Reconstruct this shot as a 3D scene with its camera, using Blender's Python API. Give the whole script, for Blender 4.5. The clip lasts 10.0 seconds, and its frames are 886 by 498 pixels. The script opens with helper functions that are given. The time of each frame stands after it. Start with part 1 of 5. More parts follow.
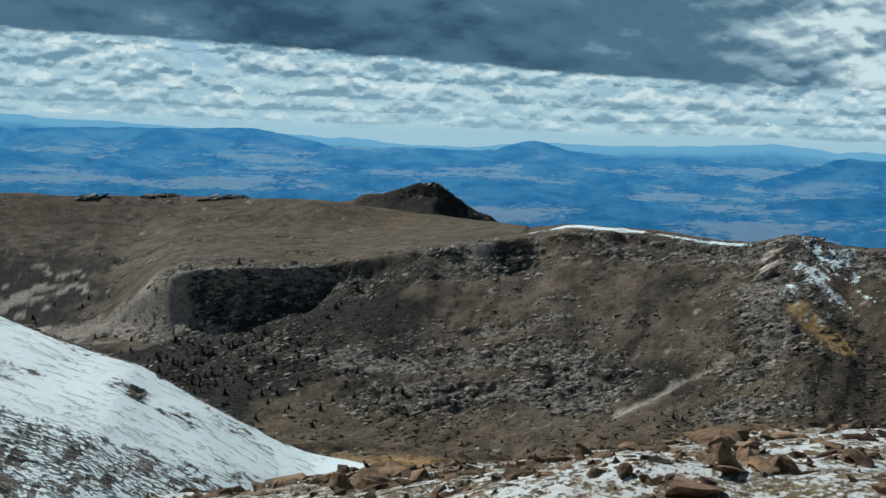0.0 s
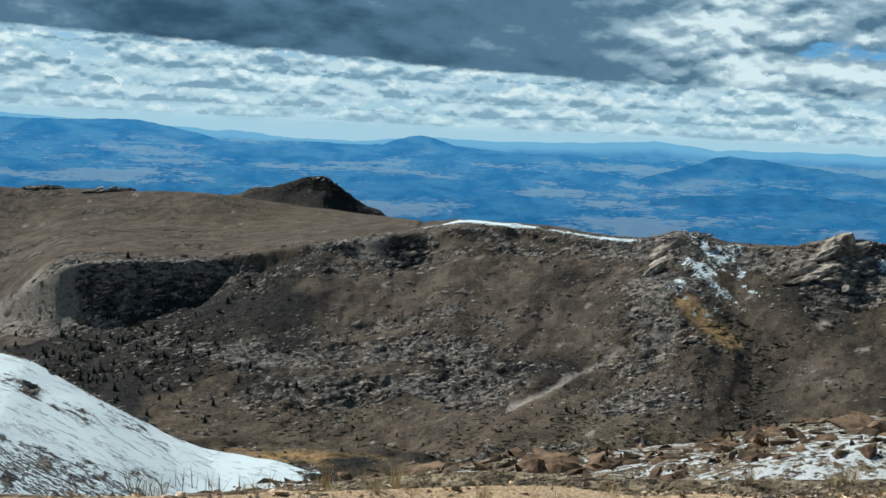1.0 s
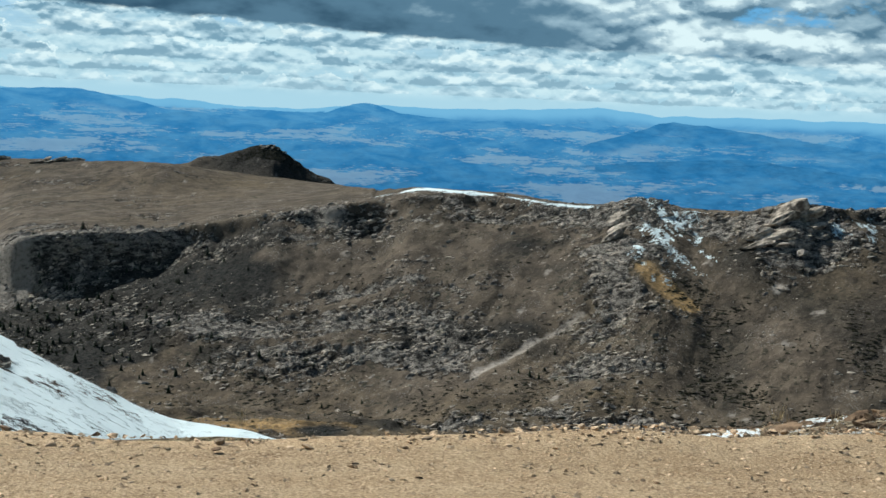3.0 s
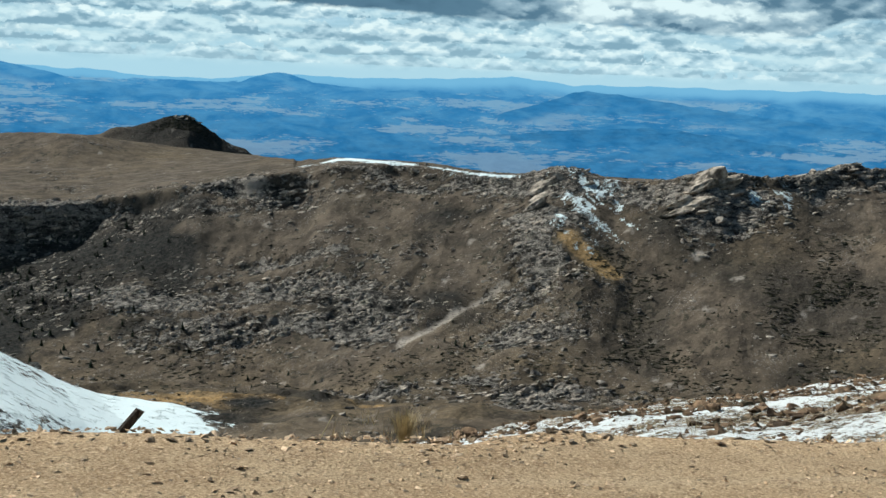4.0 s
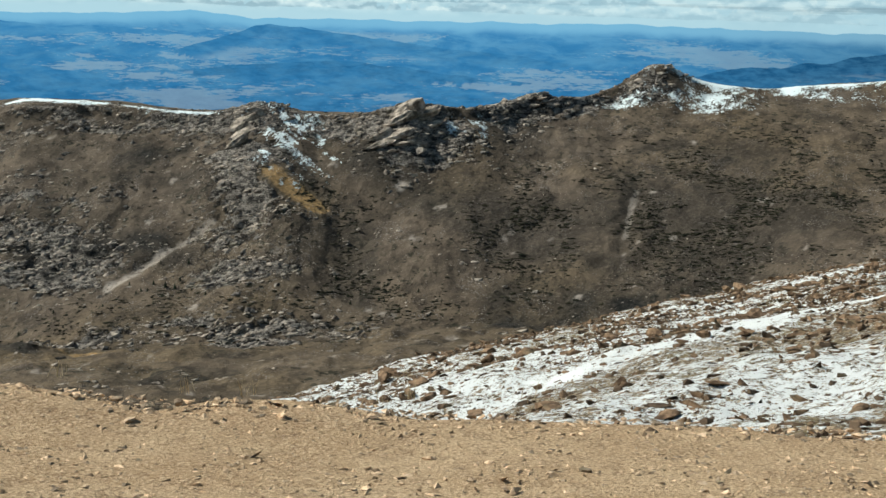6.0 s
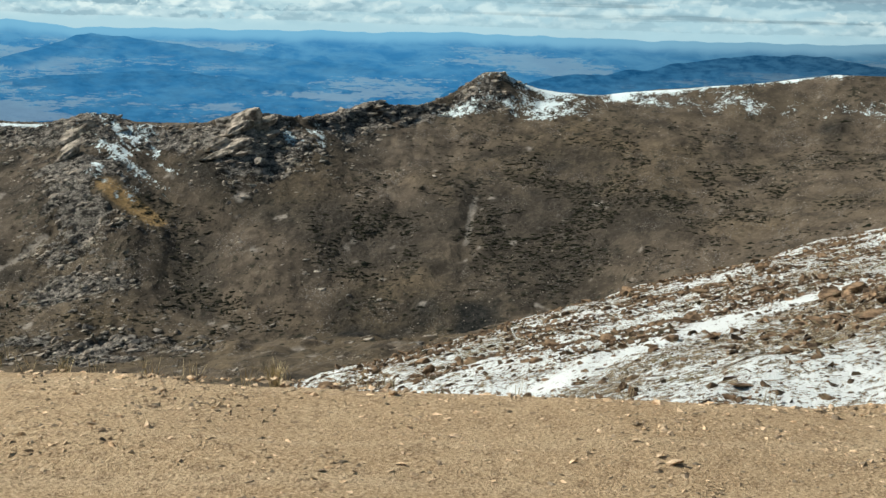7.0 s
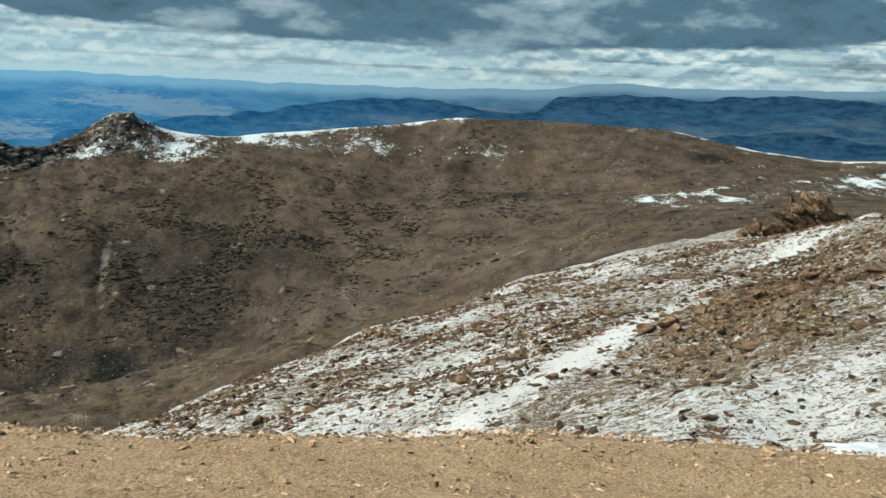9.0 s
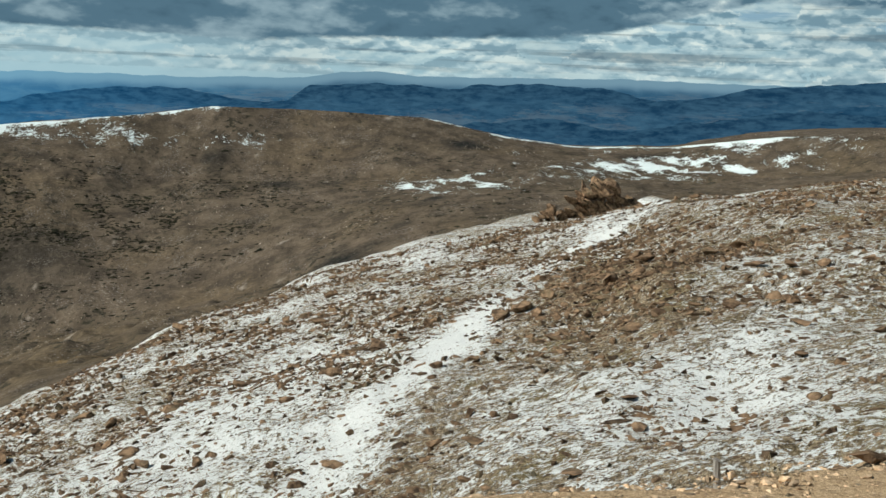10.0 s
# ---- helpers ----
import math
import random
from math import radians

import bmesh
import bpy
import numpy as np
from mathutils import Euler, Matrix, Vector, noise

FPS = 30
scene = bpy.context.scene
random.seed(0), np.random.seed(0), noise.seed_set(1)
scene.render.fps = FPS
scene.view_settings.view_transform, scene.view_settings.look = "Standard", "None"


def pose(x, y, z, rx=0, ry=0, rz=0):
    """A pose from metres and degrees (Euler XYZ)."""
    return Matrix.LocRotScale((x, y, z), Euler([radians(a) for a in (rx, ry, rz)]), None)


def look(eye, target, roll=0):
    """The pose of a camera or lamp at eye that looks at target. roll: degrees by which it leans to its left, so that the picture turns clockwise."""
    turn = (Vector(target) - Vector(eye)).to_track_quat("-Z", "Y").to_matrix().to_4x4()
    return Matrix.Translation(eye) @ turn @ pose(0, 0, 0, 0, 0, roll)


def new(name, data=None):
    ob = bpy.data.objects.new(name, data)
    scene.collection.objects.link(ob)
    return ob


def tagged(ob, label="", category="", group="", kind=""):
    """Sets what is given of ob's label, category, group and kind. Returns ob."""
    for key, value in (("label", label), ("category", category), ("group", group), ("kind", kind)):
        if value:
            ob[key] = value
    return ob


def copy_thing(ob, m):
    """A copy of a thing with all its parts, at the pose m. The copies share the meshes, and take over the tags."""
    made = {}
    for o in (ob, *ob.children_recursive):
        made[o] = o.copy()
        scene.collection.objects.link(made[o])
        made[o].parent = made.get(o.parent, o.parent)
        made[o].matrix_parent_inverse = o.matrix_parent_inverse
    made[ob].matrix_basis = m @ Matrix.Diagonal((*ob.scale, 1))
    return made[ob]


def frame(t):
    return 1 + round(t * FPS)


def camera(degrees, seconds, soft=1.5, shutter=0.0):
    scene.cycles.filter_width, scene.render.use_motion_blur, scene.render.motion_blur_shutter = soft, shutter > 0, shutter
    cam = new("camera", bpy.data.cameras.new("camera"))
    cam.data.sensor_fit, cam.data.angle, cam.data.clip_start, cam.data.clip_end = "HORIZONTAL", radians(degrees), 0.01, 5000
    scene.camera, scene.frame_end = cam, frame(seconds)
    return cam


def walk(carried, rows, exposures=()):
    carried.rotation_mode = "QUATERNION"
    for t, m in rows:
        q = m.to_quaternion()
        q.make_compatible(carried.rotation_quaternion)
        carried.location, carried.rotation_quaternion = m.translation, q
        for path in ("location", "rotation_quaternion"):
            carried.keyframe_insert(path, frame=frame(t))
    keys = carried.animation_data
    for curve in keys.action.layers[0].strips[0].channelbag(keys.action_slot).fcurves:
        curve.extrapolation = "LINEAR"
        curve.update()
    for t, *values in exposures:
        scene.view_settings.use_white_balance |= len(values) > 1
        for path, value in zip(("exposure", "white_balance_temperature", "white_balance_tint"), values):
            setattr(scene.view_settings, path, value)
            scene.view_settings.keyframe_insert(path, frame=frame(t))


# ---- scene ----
cam = camera(37.19, 10.0, soft=1.5)
# seconds, place, heading clockwise from +Y, pitch and lean in degrees
PATH = [
    (0.0, -0.00, -0.00, 1.50, 25.26, -4.85, 2.07),
    (0.5, -4.31, 0.97, 1.47, 28.31, -4.85, 2.37),
    (1.0, -8.99, 2.07, 1.48, 30.26, -4.89, 2.73),
    (1.5, -13.59, 2.86, 1.60, 31.31, -5.00, 2.82),
    (2.0, -18.05, 3.66, 1.76, 31.80, -5.21, 2.71),
    (2.2, -19.76, 4.10, 1.81, 31.89, -5.36, 2.65),
    (3.5, -30.45, 7.79, 2.10, 34.31, -6.80, 2.39),
    (4.0, -34.95, 9.58, 2.36, 36.67, -7.37, 2.36),
    (4.5, -39.49, 11.49, 2.67, 39.86, -8.01, 2.41),
    (5.0, -43.83, 13.67, 2.97, 43.32, -8.69, 2.34),
    (5.5, -47.96, 16.26, 3.28, 46.94, -9.32, 2.14),
    (5.7, -49.38, 17.39, 3.35, 48.39, -9.55, 2.03),
    (6.8, -56.16, 24.33, 3.58, 56.50, -9.42, 1.65),
    (7.0, -57.30, 25.65, 3.65, 58.04, -9.17, 1.69),
    (7.5, -59.94, 29.10, 3.77, 62.04, -8.39, 1.73),
    (8.0, -62.31, 32.66, 3.86, 66.07, -7.54, 2.03),
    (8.5, -64.18, 36.41, 3.84, 70.19, -7.00, 2.28),
    (9.0, -65.42, 40.46, 3.81, 74.63, -6.82, 2.42),
    (9.5, -66.39, 44.52, 3.79, 79.76, -6.89, 2.41),
    (10.0, -67.08, 48.68, 3.66, 85.47, -6.89, 2.33),
]
walk(cam, [(t, pose(x, y, z, 90, 0, -yaw) @ pose(0, 0, 0, tilt, 0, lean)) for t, x, y, z, yaw, tilt, lean in PATH],
     exposures=[(0, 0.05, 5960, 7), (1, 0.20, 5920, 7), (2, 0.28, 5940, 6), (3.5, 0.38, 6020, 6), (7.5, 0.34, 6420, 7), (9, 0.2, 6420, 7), (10, 0.1, 6420, 7)])

# ---------------------------------------------------------------- world, sun
SUN_AZ, SUN_EL = -18.0, 39.0      # degrees clockwise from +Y, degrees up


def make_world():
    w = bpy.data.worlds.new("sky")
    scene.world = w
    w.use_nodes = True
    nt = w.node_tree
    nt.nodes.clear()
    N, L = nt.nodes.new, nt.links.new

    def math1(op, a, b=None, clamp=False):
        n = N("ShaderNodeMath")
        n.operation, n.use_clamp = op, clamp
        for i, v in enumerate((a, b)):
            if v is None:
                continue
            if isinstance(v, (int, float)):
                n.inputs[i].default_value = v
            else:
                L(v, n.inputs[i])
        return n.outputs[0]

    def ramp(fac, lo, hi):
        n = N("ShaderNodeMapRange")
        n.interpolation_type = "SMOOTHSTEP"
        L(fac, n.inputs[0])
        n.inputs[1].default_value, n.inputs[2].default_value = lo, hi
        return n.outputs[0]

    def mix(fac, a, b):
        n = N("ShaderNodeMix")
        n.data_type = "RGBA"
        for sock, v in ((n.inputs[0], fac), (n.inputs[6], a), (n.inputs[7], b)):
            if isinstance(v, (int, float)):
                sock.default_value = v
            elif isinstance(v, tuple):
                sock.default_value = (*v, 1)
            else:
                L(v, sock)
        return n.outputs[2]

    co = N("ShaderNodeTexCoord")
    sep = N("ShaderNodeSeparateXYZ")
    L(co.outputs["Generated"], sep.inputs[0])
    az = math1("MULTIPLY", math1("ARCTAN2", sep.outputs[0], sep.outputs[1]), 57.2958)
    el = math1("MULTIPLY", math1("ARCSINE", sep.outputs[2]), 57.2958)

    def noise_at(kx, ky, off, detail, rough=0.55, dist=0.0):
        c = N("ShaderNodeCombineXYZ")
        L(math1("MULTIPLY", az, kx), c.inputs[0])
        L(math1("MULTIPLY", el, ky), c.inputs[1])
        c.inputs[2].default_value = off
        n = N("ShaderNodeTexNoise")
        n.inputs["Scale"].default_value = 1.0
        n.inputs["Detail"].default_value = detail
        n.inputs["Roughness"].default_value = rough
        n.inputs["Distortion"].default_value = dist
        L(c.outputs[0], n.inputs["Vector"])
        return n.outputs[0]

    def steps(fac, lo, hi, stops):
        """A value along a bearing, from (bearing, value 0..1) stops."""
        n = N("ShaderNodeValToRGB")
        L(math1("DIVIDE", math1("SUBTRACT", fac, lo), hi - lo), n.inputs[0])
        e = n.color_ramp.elements
        while len(e) < len(stops):
            e.new(0.5)
        for k, (p, v) in enumerate(stops):
            e[k].position = (p - lo) / (hi - lo)
            e[k].color = (v, v, v, 1)
        return n.outputs[0]

    sky = N("ShaderNodeTexSky")
    sky.sky_type, sky.sun_disc = "NISHITA", False
    sky.sun_elevation, sky.sun_rotation = radians(SUN_EL), radians(SUN_AZ)
    sky.altitude, sky.air_density = 4000, 1.2
    skyc = N("ShaderNodeMix")
    skyc.data_type, skyc.blend_type = "RGBA", "MULTIPLY"
    skyc.inputs[0].default_value = 1.0
    L(sky.outputs[0], skyc.inputs[6])
    skyc.inputs[7].default_value = (0.085, 0.085, 0.085, 1)
    blue = skyc.outputs[2]
    # pale air low over the horizon
    low = mix(ramp(el, 4.5, 0.2), mix(0.5, blue, (0.20, 0.44, 0.66)), (0.46, 0.68, 0.76))

    def lit_from_above(kx, ky, off, lift, detail=2.5):
        """Positive where a cloud thins upward, so on its sunny shoulders."""
        a = noise_at(kx, ky, off, detail, 0.5)
        c = N("ShaderNodeCombineXYZ")
        L(math1("MULTIPLY", az, kx), c.inputs[0])
        L(math1("MULTIPLY", math1("ADD", el, lift), ky), c.inputs[1])
        c.inputs[2].default_value = off
        n = N("ShaderNodeTexNoise")
        n.inputs["Scale"].default_value, n.inputs["Detail"].default_value = 1.0, detail
        n.inputs["Roughness"].default_value = 0.5
        L(c.outputs[0], n.inputs["Vector"])
        return math1("SUBTRACT", a, n.outputs[0])

    def puffs(kx, ky, off):
        """Rounded heads, bright above and dim at the foot, about 0 to 1."""
        got = []
        for lift in (0.0, 0.24):
            c = N("ShaderNodeCombineXYZ")
            wob = math1("MULTIPLY", math1("SUBTRACT", noise_at(kx * 3.0, ky * 3.0, off + 2, 4.0, 0.6), 0.5), 0.55)
            L(math1("ADD", math1("MULTIPLY", az, kx), wob), c.inputs[0])
            L(math1("ADD", math1("MULTIPLY", math1("ADD", el, lift), ky), wob), c.inputs[1])
            c.inputs[2].default_value = off
            v = N("ShaderNodeTexVoronoi")
            v.feature = "SMOOTH_F1"
            v.inputs["Scale"].default_value, v.inputs["Smoothness"].default_value = 1.0, 0.35
            v.inputs["Detail"].default_value, v.inputs["Roughness"].default_value = 2.0, 0.5
            L(c.outputs[0], v.inputs["Vector"])
            got.append(v.outputs["Distance"])
        return math1("ADD", math1("MULTIPLY", math1("SUBTRACT", got[1], got[0]), 1.1), 0.5)

    # thin far cloud over the pale air
    f1 = noise_at(0.30, 1.35, 3.1, 9.0, 0.62)
    l1 = lit_from_above(0.75, 1.6, 3.1, 0.20, 7.0)
    heads = math1("SUBTRACT", puffs(0.62, 1.25, 14.4), 0.5)
    calm = steps(az, -180, 180, [(-180, 1), (47, 1), (58, 0.45), (70, 0.45), (80, 0.95), (180, 1)])
    thin = mix(ramp(math1("ADD", l1, math1("MULTIPLY", heads, 0.3)), -0.20, 0.16), (0.36, 0.55, 0.63), (0.70, 0.86, 0.86))
    cover = math1("MULTIPLY", math1("MULTIPLY", ramp(f1, 0.36, 0.50), ramp(el, 0.1, 0.9)), math1("MULTIPLY", calm, 0.85))
    c1 = mix(cover, low, thin)
    # cumulus in rows: flat grey bases, heaped bright tops; the far rows lie low
    curl = math1("SUBTRACT", noise_at(2.6, 5.2, 33.0, 6.0, 0.62), 0.5)
    for k, (foot, high, kx) in enumerate([(0.45, 0.40, 0.55), (0.90, 0.58, 0.42), (1.50, 0.80, 0.32), (2.25, 1.05, 0.25), (3.20, 1.30, 0.20)]):
        e1 = math1("ADD", el, math1("MULTIPLY", curl, 0.42 * high))
        sag = math1("MULTIPLY", math1("SUBTRACT", noise_at(0.11, 0.0, 50.0 + 3 * k, 2.0), 0.5), 0.9 * high)
        up = math1("SUBTRACT", math1("SUBTRACT", e1, sag), foot)
        heap = math1("MULTIPLY", math1("SUBTRACT", noise_at(kx, 0.35, 80.0 + 5 * k, 6.0, 0.60), 0.385), 7.5 * high)
        body = math1("MULTIPLY", math1("MULTIPLY", ramp(up, 0.0, 0.10 * high), ramp(math1("SUBTRACT", heap, up), 0.0, 0.12 * high)), calm)
        tone = math1("ADD", math1("MULTIPLY", math1("DIVIDE", up, high), 0.50), math1("ADD", math1("MULTIPLY", heads, 1.15), math1("MULTIPLY", l1, 1.6)))
        lit = mix(ramp(tone, -0.15, 0.36), (0.185, 0.330, 0.420), (0.50, 0.67, 0.725))
        lit = mix(ramp(tone, 0.28, 0.72), lit, (0.88, 0.985, 0.94))
        lit = mix(0.40 * (1 - k / 4.0) ** 1.5, lit, (0.56, 0.75, 0.80))
        c1 = mix(math1("MULTIPLY", body, 0.94), c1, lit)
    # veils of falling rain and thin grey streaks to the north-east
    veil = noise_at(0.16, 0.10, 12.2, 4.0, 0.5)
    grey = steps(az, -180, 180, [(-180, 0.2), (50, 0.05), (62, 0.35), (75, 0.6), (100, 0.6), (180, 0.3)])
    c1 = mix(math1("MULTIPLY", ramp(veil, 0.36, 0.66), math1("MULTIPLY", grey, 0.40)), c1, (0.25, 0.36, 0.42))
    streak = noise_at(0.10, 2.6, 31.0, 6.0, 0.6)
    c1 = mix(math1("MULTIPLY", math1("MULTIPLY", ramp(streak, 0.50, 0.64), grey), ramp(el, 0.5, 1.2)), c1, (0.125, 0.18, 0.22))
    # the heavy deck overhead with its flat base
    base = math1("MULTIPLY", steps(az, -180, 180, [(-180, 0.36), (-20, 0.45), (7, 0.378), (18.6, 0.356), (30.8, 0.292), (42.5, 0.253), (50, 0.222), (52, 0.24), (54, 0.34), (57.5, 0.24), (66.7, 0.203), (76, 0.18), (84, 0.215), (91, 0.25), (96, 0.34), (99, 0.42), (110, 0.36), (180, 0.36)]), 10.0)
    fray = math1("MULTIPLY", math1("SUBTRACT", noise_at(0.55, 1.5, 5.5, 7.0, 0.62), 0.5), 0.6)
    over = math1("SUBTRACT", math1("ADD", el, fray), base)
    deck = ramp(over, -0.10, 0.12)
    f2 = noise_at(0.15, 0.34, 21.7, 9.0, 0.60)
    l2 = lit_from_above(0.15, 0.34, 21.7, 0.45, 5.0)
    white = steps(az, -180, 180, [(-180, 0.25), (-10, 0.1), (10, 0.02), (30, 0.05), (38, 0.30), (43, 0.84), (50, 0.78), (54, 0.50), (58, 0.20), (70, 0.22), (92, 0.35), (97, 0.75), (120, 0.4), (180, 0.25)])
    lightness = math1("ADD", math1("ADD", math1("MULTIPLY", l2, 1.3), math1("MULTIPLY", math1("SUBTRACT", f2, 0.5), 1.5)), math1("MULTIPLY", math1("SUBTRACT", white, 0.5), 0.80))
    lightness = math1("ADD", lightness, math1("MULTIPLY", math1("MULTIPLY", math1("SUBTRACT", puffs(0.34, 0.62, 71.0), 0.5), 0.95), ramp(white, 0.15, 0.6)))
    deckc = mix(ramp(lightness, -0.70, -0.18), (0.040, 0.092, 0.142), (0.108, 0.205, 0.280))
    deckc = mix(ramp(lightness, -0.16, 0.14), deckc, (0.31, 0.44, 0.51))
    deckc = mix(ramp(lightness, 0.10, 0.42), deckc, (0.79, 0.91, 0.89))
    holes = math1("MULTIPLY", ramp(f2, 0.38, 0.31), ramp(white, 0.5, 0.75))
    deckc = mix(holes, deckc, (0.16, 0.42, 0.68))
    c2 = mix(deck, c1, deckc)
    # high over the drive the cloud breaks into deep blue
    open_sky = math1("MULTIPLY", ramp(el, 9.0, 22.0), ramp(noise_at(0.03, 0.05, 44.0, 5.0, 0.55), 0.60, 0.44))
    c2 = mix(open_sky, c2, blue)
    c2 = mix(math1("MULTIPLY", ramp(el, 8.0, 20.0), 0.45), c2, (0.035, 0.065, 0.10))
    bg = N("ShaderNodeBackground")
    L(c2, bg.inputs[0])
    bg.inputs[1].default_value = 0.78
    out = N("ShaderNodeOutputWorld")
    L(bg.outputs[0], out.inputs[0])


make_world()
sun = new("sun", bpy.data.lights.new("sun", "SUN"))
sun.data.energy, sun.data.angle, sun.data.color = 4.75, radians(0.6), (1.0, 0.955, 0.87)
_s = Vector((math.sin(radians(SUN_AZ)) * math.cos(radians(SUN_EL)), math.cos(radians(SUN_AZ)) * math.cos(radians(SUN_EL)), math.sin(radians(SUN_EL))))
sun.matrix_basis = look(_s * 100, (0, 0, 0))


# ---------------------------------------------------------------- noise on arrays
def lattice(ix, iy, seed):
    h = (ix.astype(np.int64) * 374761393 + iy.astype(np.int64) * 668265263 + seed * 974711) & 0x7FFFFFFF
    h = ((h ^ (h >> 13)) * 1274126177) & 0x7FFFFFFF
    return ((h ^ (h >> 16)) & 0xFFFF) / 65535.0


def vnoise(x, y, seed=0):
    ix, iy = np.floor(x), np.floor(y)
    fx, fy = x - ix, y - iy
    fx, fy = fx * fx * fx * (fx * (fx * 6 - 15) + 10), fy * fy * fy * (fy * (fy * 6 - 15) + 10)
    a, b = lattice(ix, iy, seed), lattice(ix + 1, iy, seed)
    c, d = lattice(ix, iy + 1, seed), lattice(ix + 1, iy + 1, seed)
    return (a + (b - a) * fx) * (1 - fy) + (c + (d - c) * fx) * fy


def fbm(x, y, octaves=4, seed=0, gain=0.5):
    """About -1 to 1."""
    s, amp, tot = 0.0, 1.0, 0.0
    for k in range(octaves):
        s = s + amp * (vnoise(x, y, seed + 17 * k) * 2 - 1)
        tot += amp
        amp *= gain
        x, y = 1.9 * x * 0.8 + 1.9 * y * 0.6 + 11.3, -1.9 * x * 0.6 + 1.9 * y * 0.8 + 5.7
    return s / tot * 1.6


def ridged(x, y, octaves=4, seed=0):
    s, amp, tot = 0.0, 1.0, 0.0
    for k in range(octaves):
        s = s + amp * (1 - np.abs(vnoise(x, y, seed + 29 * k) * 2 - 1))
        tot += amp
        amp *= 0.55
        x, y = 1.9 * x * 0.8 + 1.9 * y * 0.6 + 3.1, -1.9 * x * 0.6 + 1.9 * y * 0.8 + 7.9
    return s / tot


def smooth(v, lo, hi):
    u = np.clip((v - lo) / (hi - lo), 0, 1)
    return u * u * (3 - 2 * u)


def softmax2(a, b, k):
    return np.maximum(a, b) + k * np.log1p(np.exp(-np.abs(a - b) / k))


# ---------------------------------------------------------------- the lie of the land
OX, OY = -40.0, 15.0              # middle of the drive; far forms are laid out round it

# the road's centre line of the car: a smooth line through the drive, drawn out at both ends
_p = np.array([(r[1], r[2], r[3] - 1.5) for r in PATH])
_d0, _d1 = _p[0] - _p[3], _p[-1] - _p[-3]
_d0, _d1 = _d0 / np.linalg.norm(_d0[:2]), _d1 / np.linalg.norm(_d1[:2])
_p = np.vstack([_p[0] + _d0 * 60, _p[0] + _d0 * 30, _p, _p[-1] + _d1 * 30, _p[-1] + _d1 * 60])
_s0 = np.r_[0, np.cumsum(np.hypot(*np.diff(_p[:, :2], axis=0).T))]
ROAD_S = np.arange(0, _s0[-1], 0.5)
ROAD_X, ROAD_Y, ROAD_Z = (np.convolve(np.pad(np.interp(ROAD_S, _s0, _p[:, k]), 8, mode="edge"), np.ones(17) / 17, "valid") for k in range(3))
ROAD_TX, ROAD_TY = np.gradient(ROAD_X), np.gradient(ROAD_Y)
_n = np.hypot(ROAD_TX, ROAD_TY)
ROAD_TX, ROAD_TY = ROAD_TX / _n, ROAD_TY / _n
# how far the gravel reaches on the open side, along the line
ROAD_EDGE = np.interp(ROAD_S, [0, 60, 70, 80, 92, 101, 104, 110, 122, 128, 134, 137, 141, 143, 145, 147, 149, 153, 200], [4.5, 4.6, 5.5, 6.0, 5.8, 5.1, 4.82, 4.74, 5.45, 5.9, 5.65, 5.5, 5.72, 5.55, 5.4, 5.0, 4.75, 4.5, 4.4])


def road_place(x, y):
    """Along, across (to the right of the drive) and height of the road nearest to each place."""
    shape = np.shape(x)
    x, y = np.ravel(x), np.ravel(y)
    sl, al, zl, el = (np.empty(len(x)) for _ in range(4))
    for i in range(0, len(x), 20000):
        q = slice(i, i + 20000)
        j = np.argmin((x[q, None] - ROAD_X[None, ::4]) ** 2 + (y[q, None] - ROAD_Y[None, ::4]) ** 2, axis=1) * 4
        dx, dy = x[q] - ROAD_X[j], y[q] - ROAD_Y[j]
        along = dx * ROAD_TX[j] + dy * ROAD_TY[j]
        sl[q] = ROAD_S[j] + np.clip(along, -1.5, 1.5)
        al[q] = dx * ROAD_TY[j] - dy * ROAD_TX[j]
        zl[q] = np.interp(sl[q], ROAD_S, ROAD_Z)
        el[q] = np.interp(sl[q], ROAD_S, ROAD_EDGE)
    return tuple(v.reshape(shape) for v in (sl, al, zl, el))


def flank(x, y):
    """The snowy flank of the mountain."""
    px, py = x - OX - 219, y - OY - 805
    u, v = 0.965 * px - 0.262 * py, 0.262 * px + 0.965 * py
    z = -147 - np.where(u > 0, 0.545 * np.minimum(u, 85) + 0.42 * np.clip(u - 85, 0, 25) + 0.22 * np.maximum(0, u - 110), 0.36 * u) - 0.07 * v
    z = z + 1.3 * fbm(u / 40, v / 90, 3, 61)
    return z - 0.75 * np.logaddexp(0, (v - 25) / 8) * 8


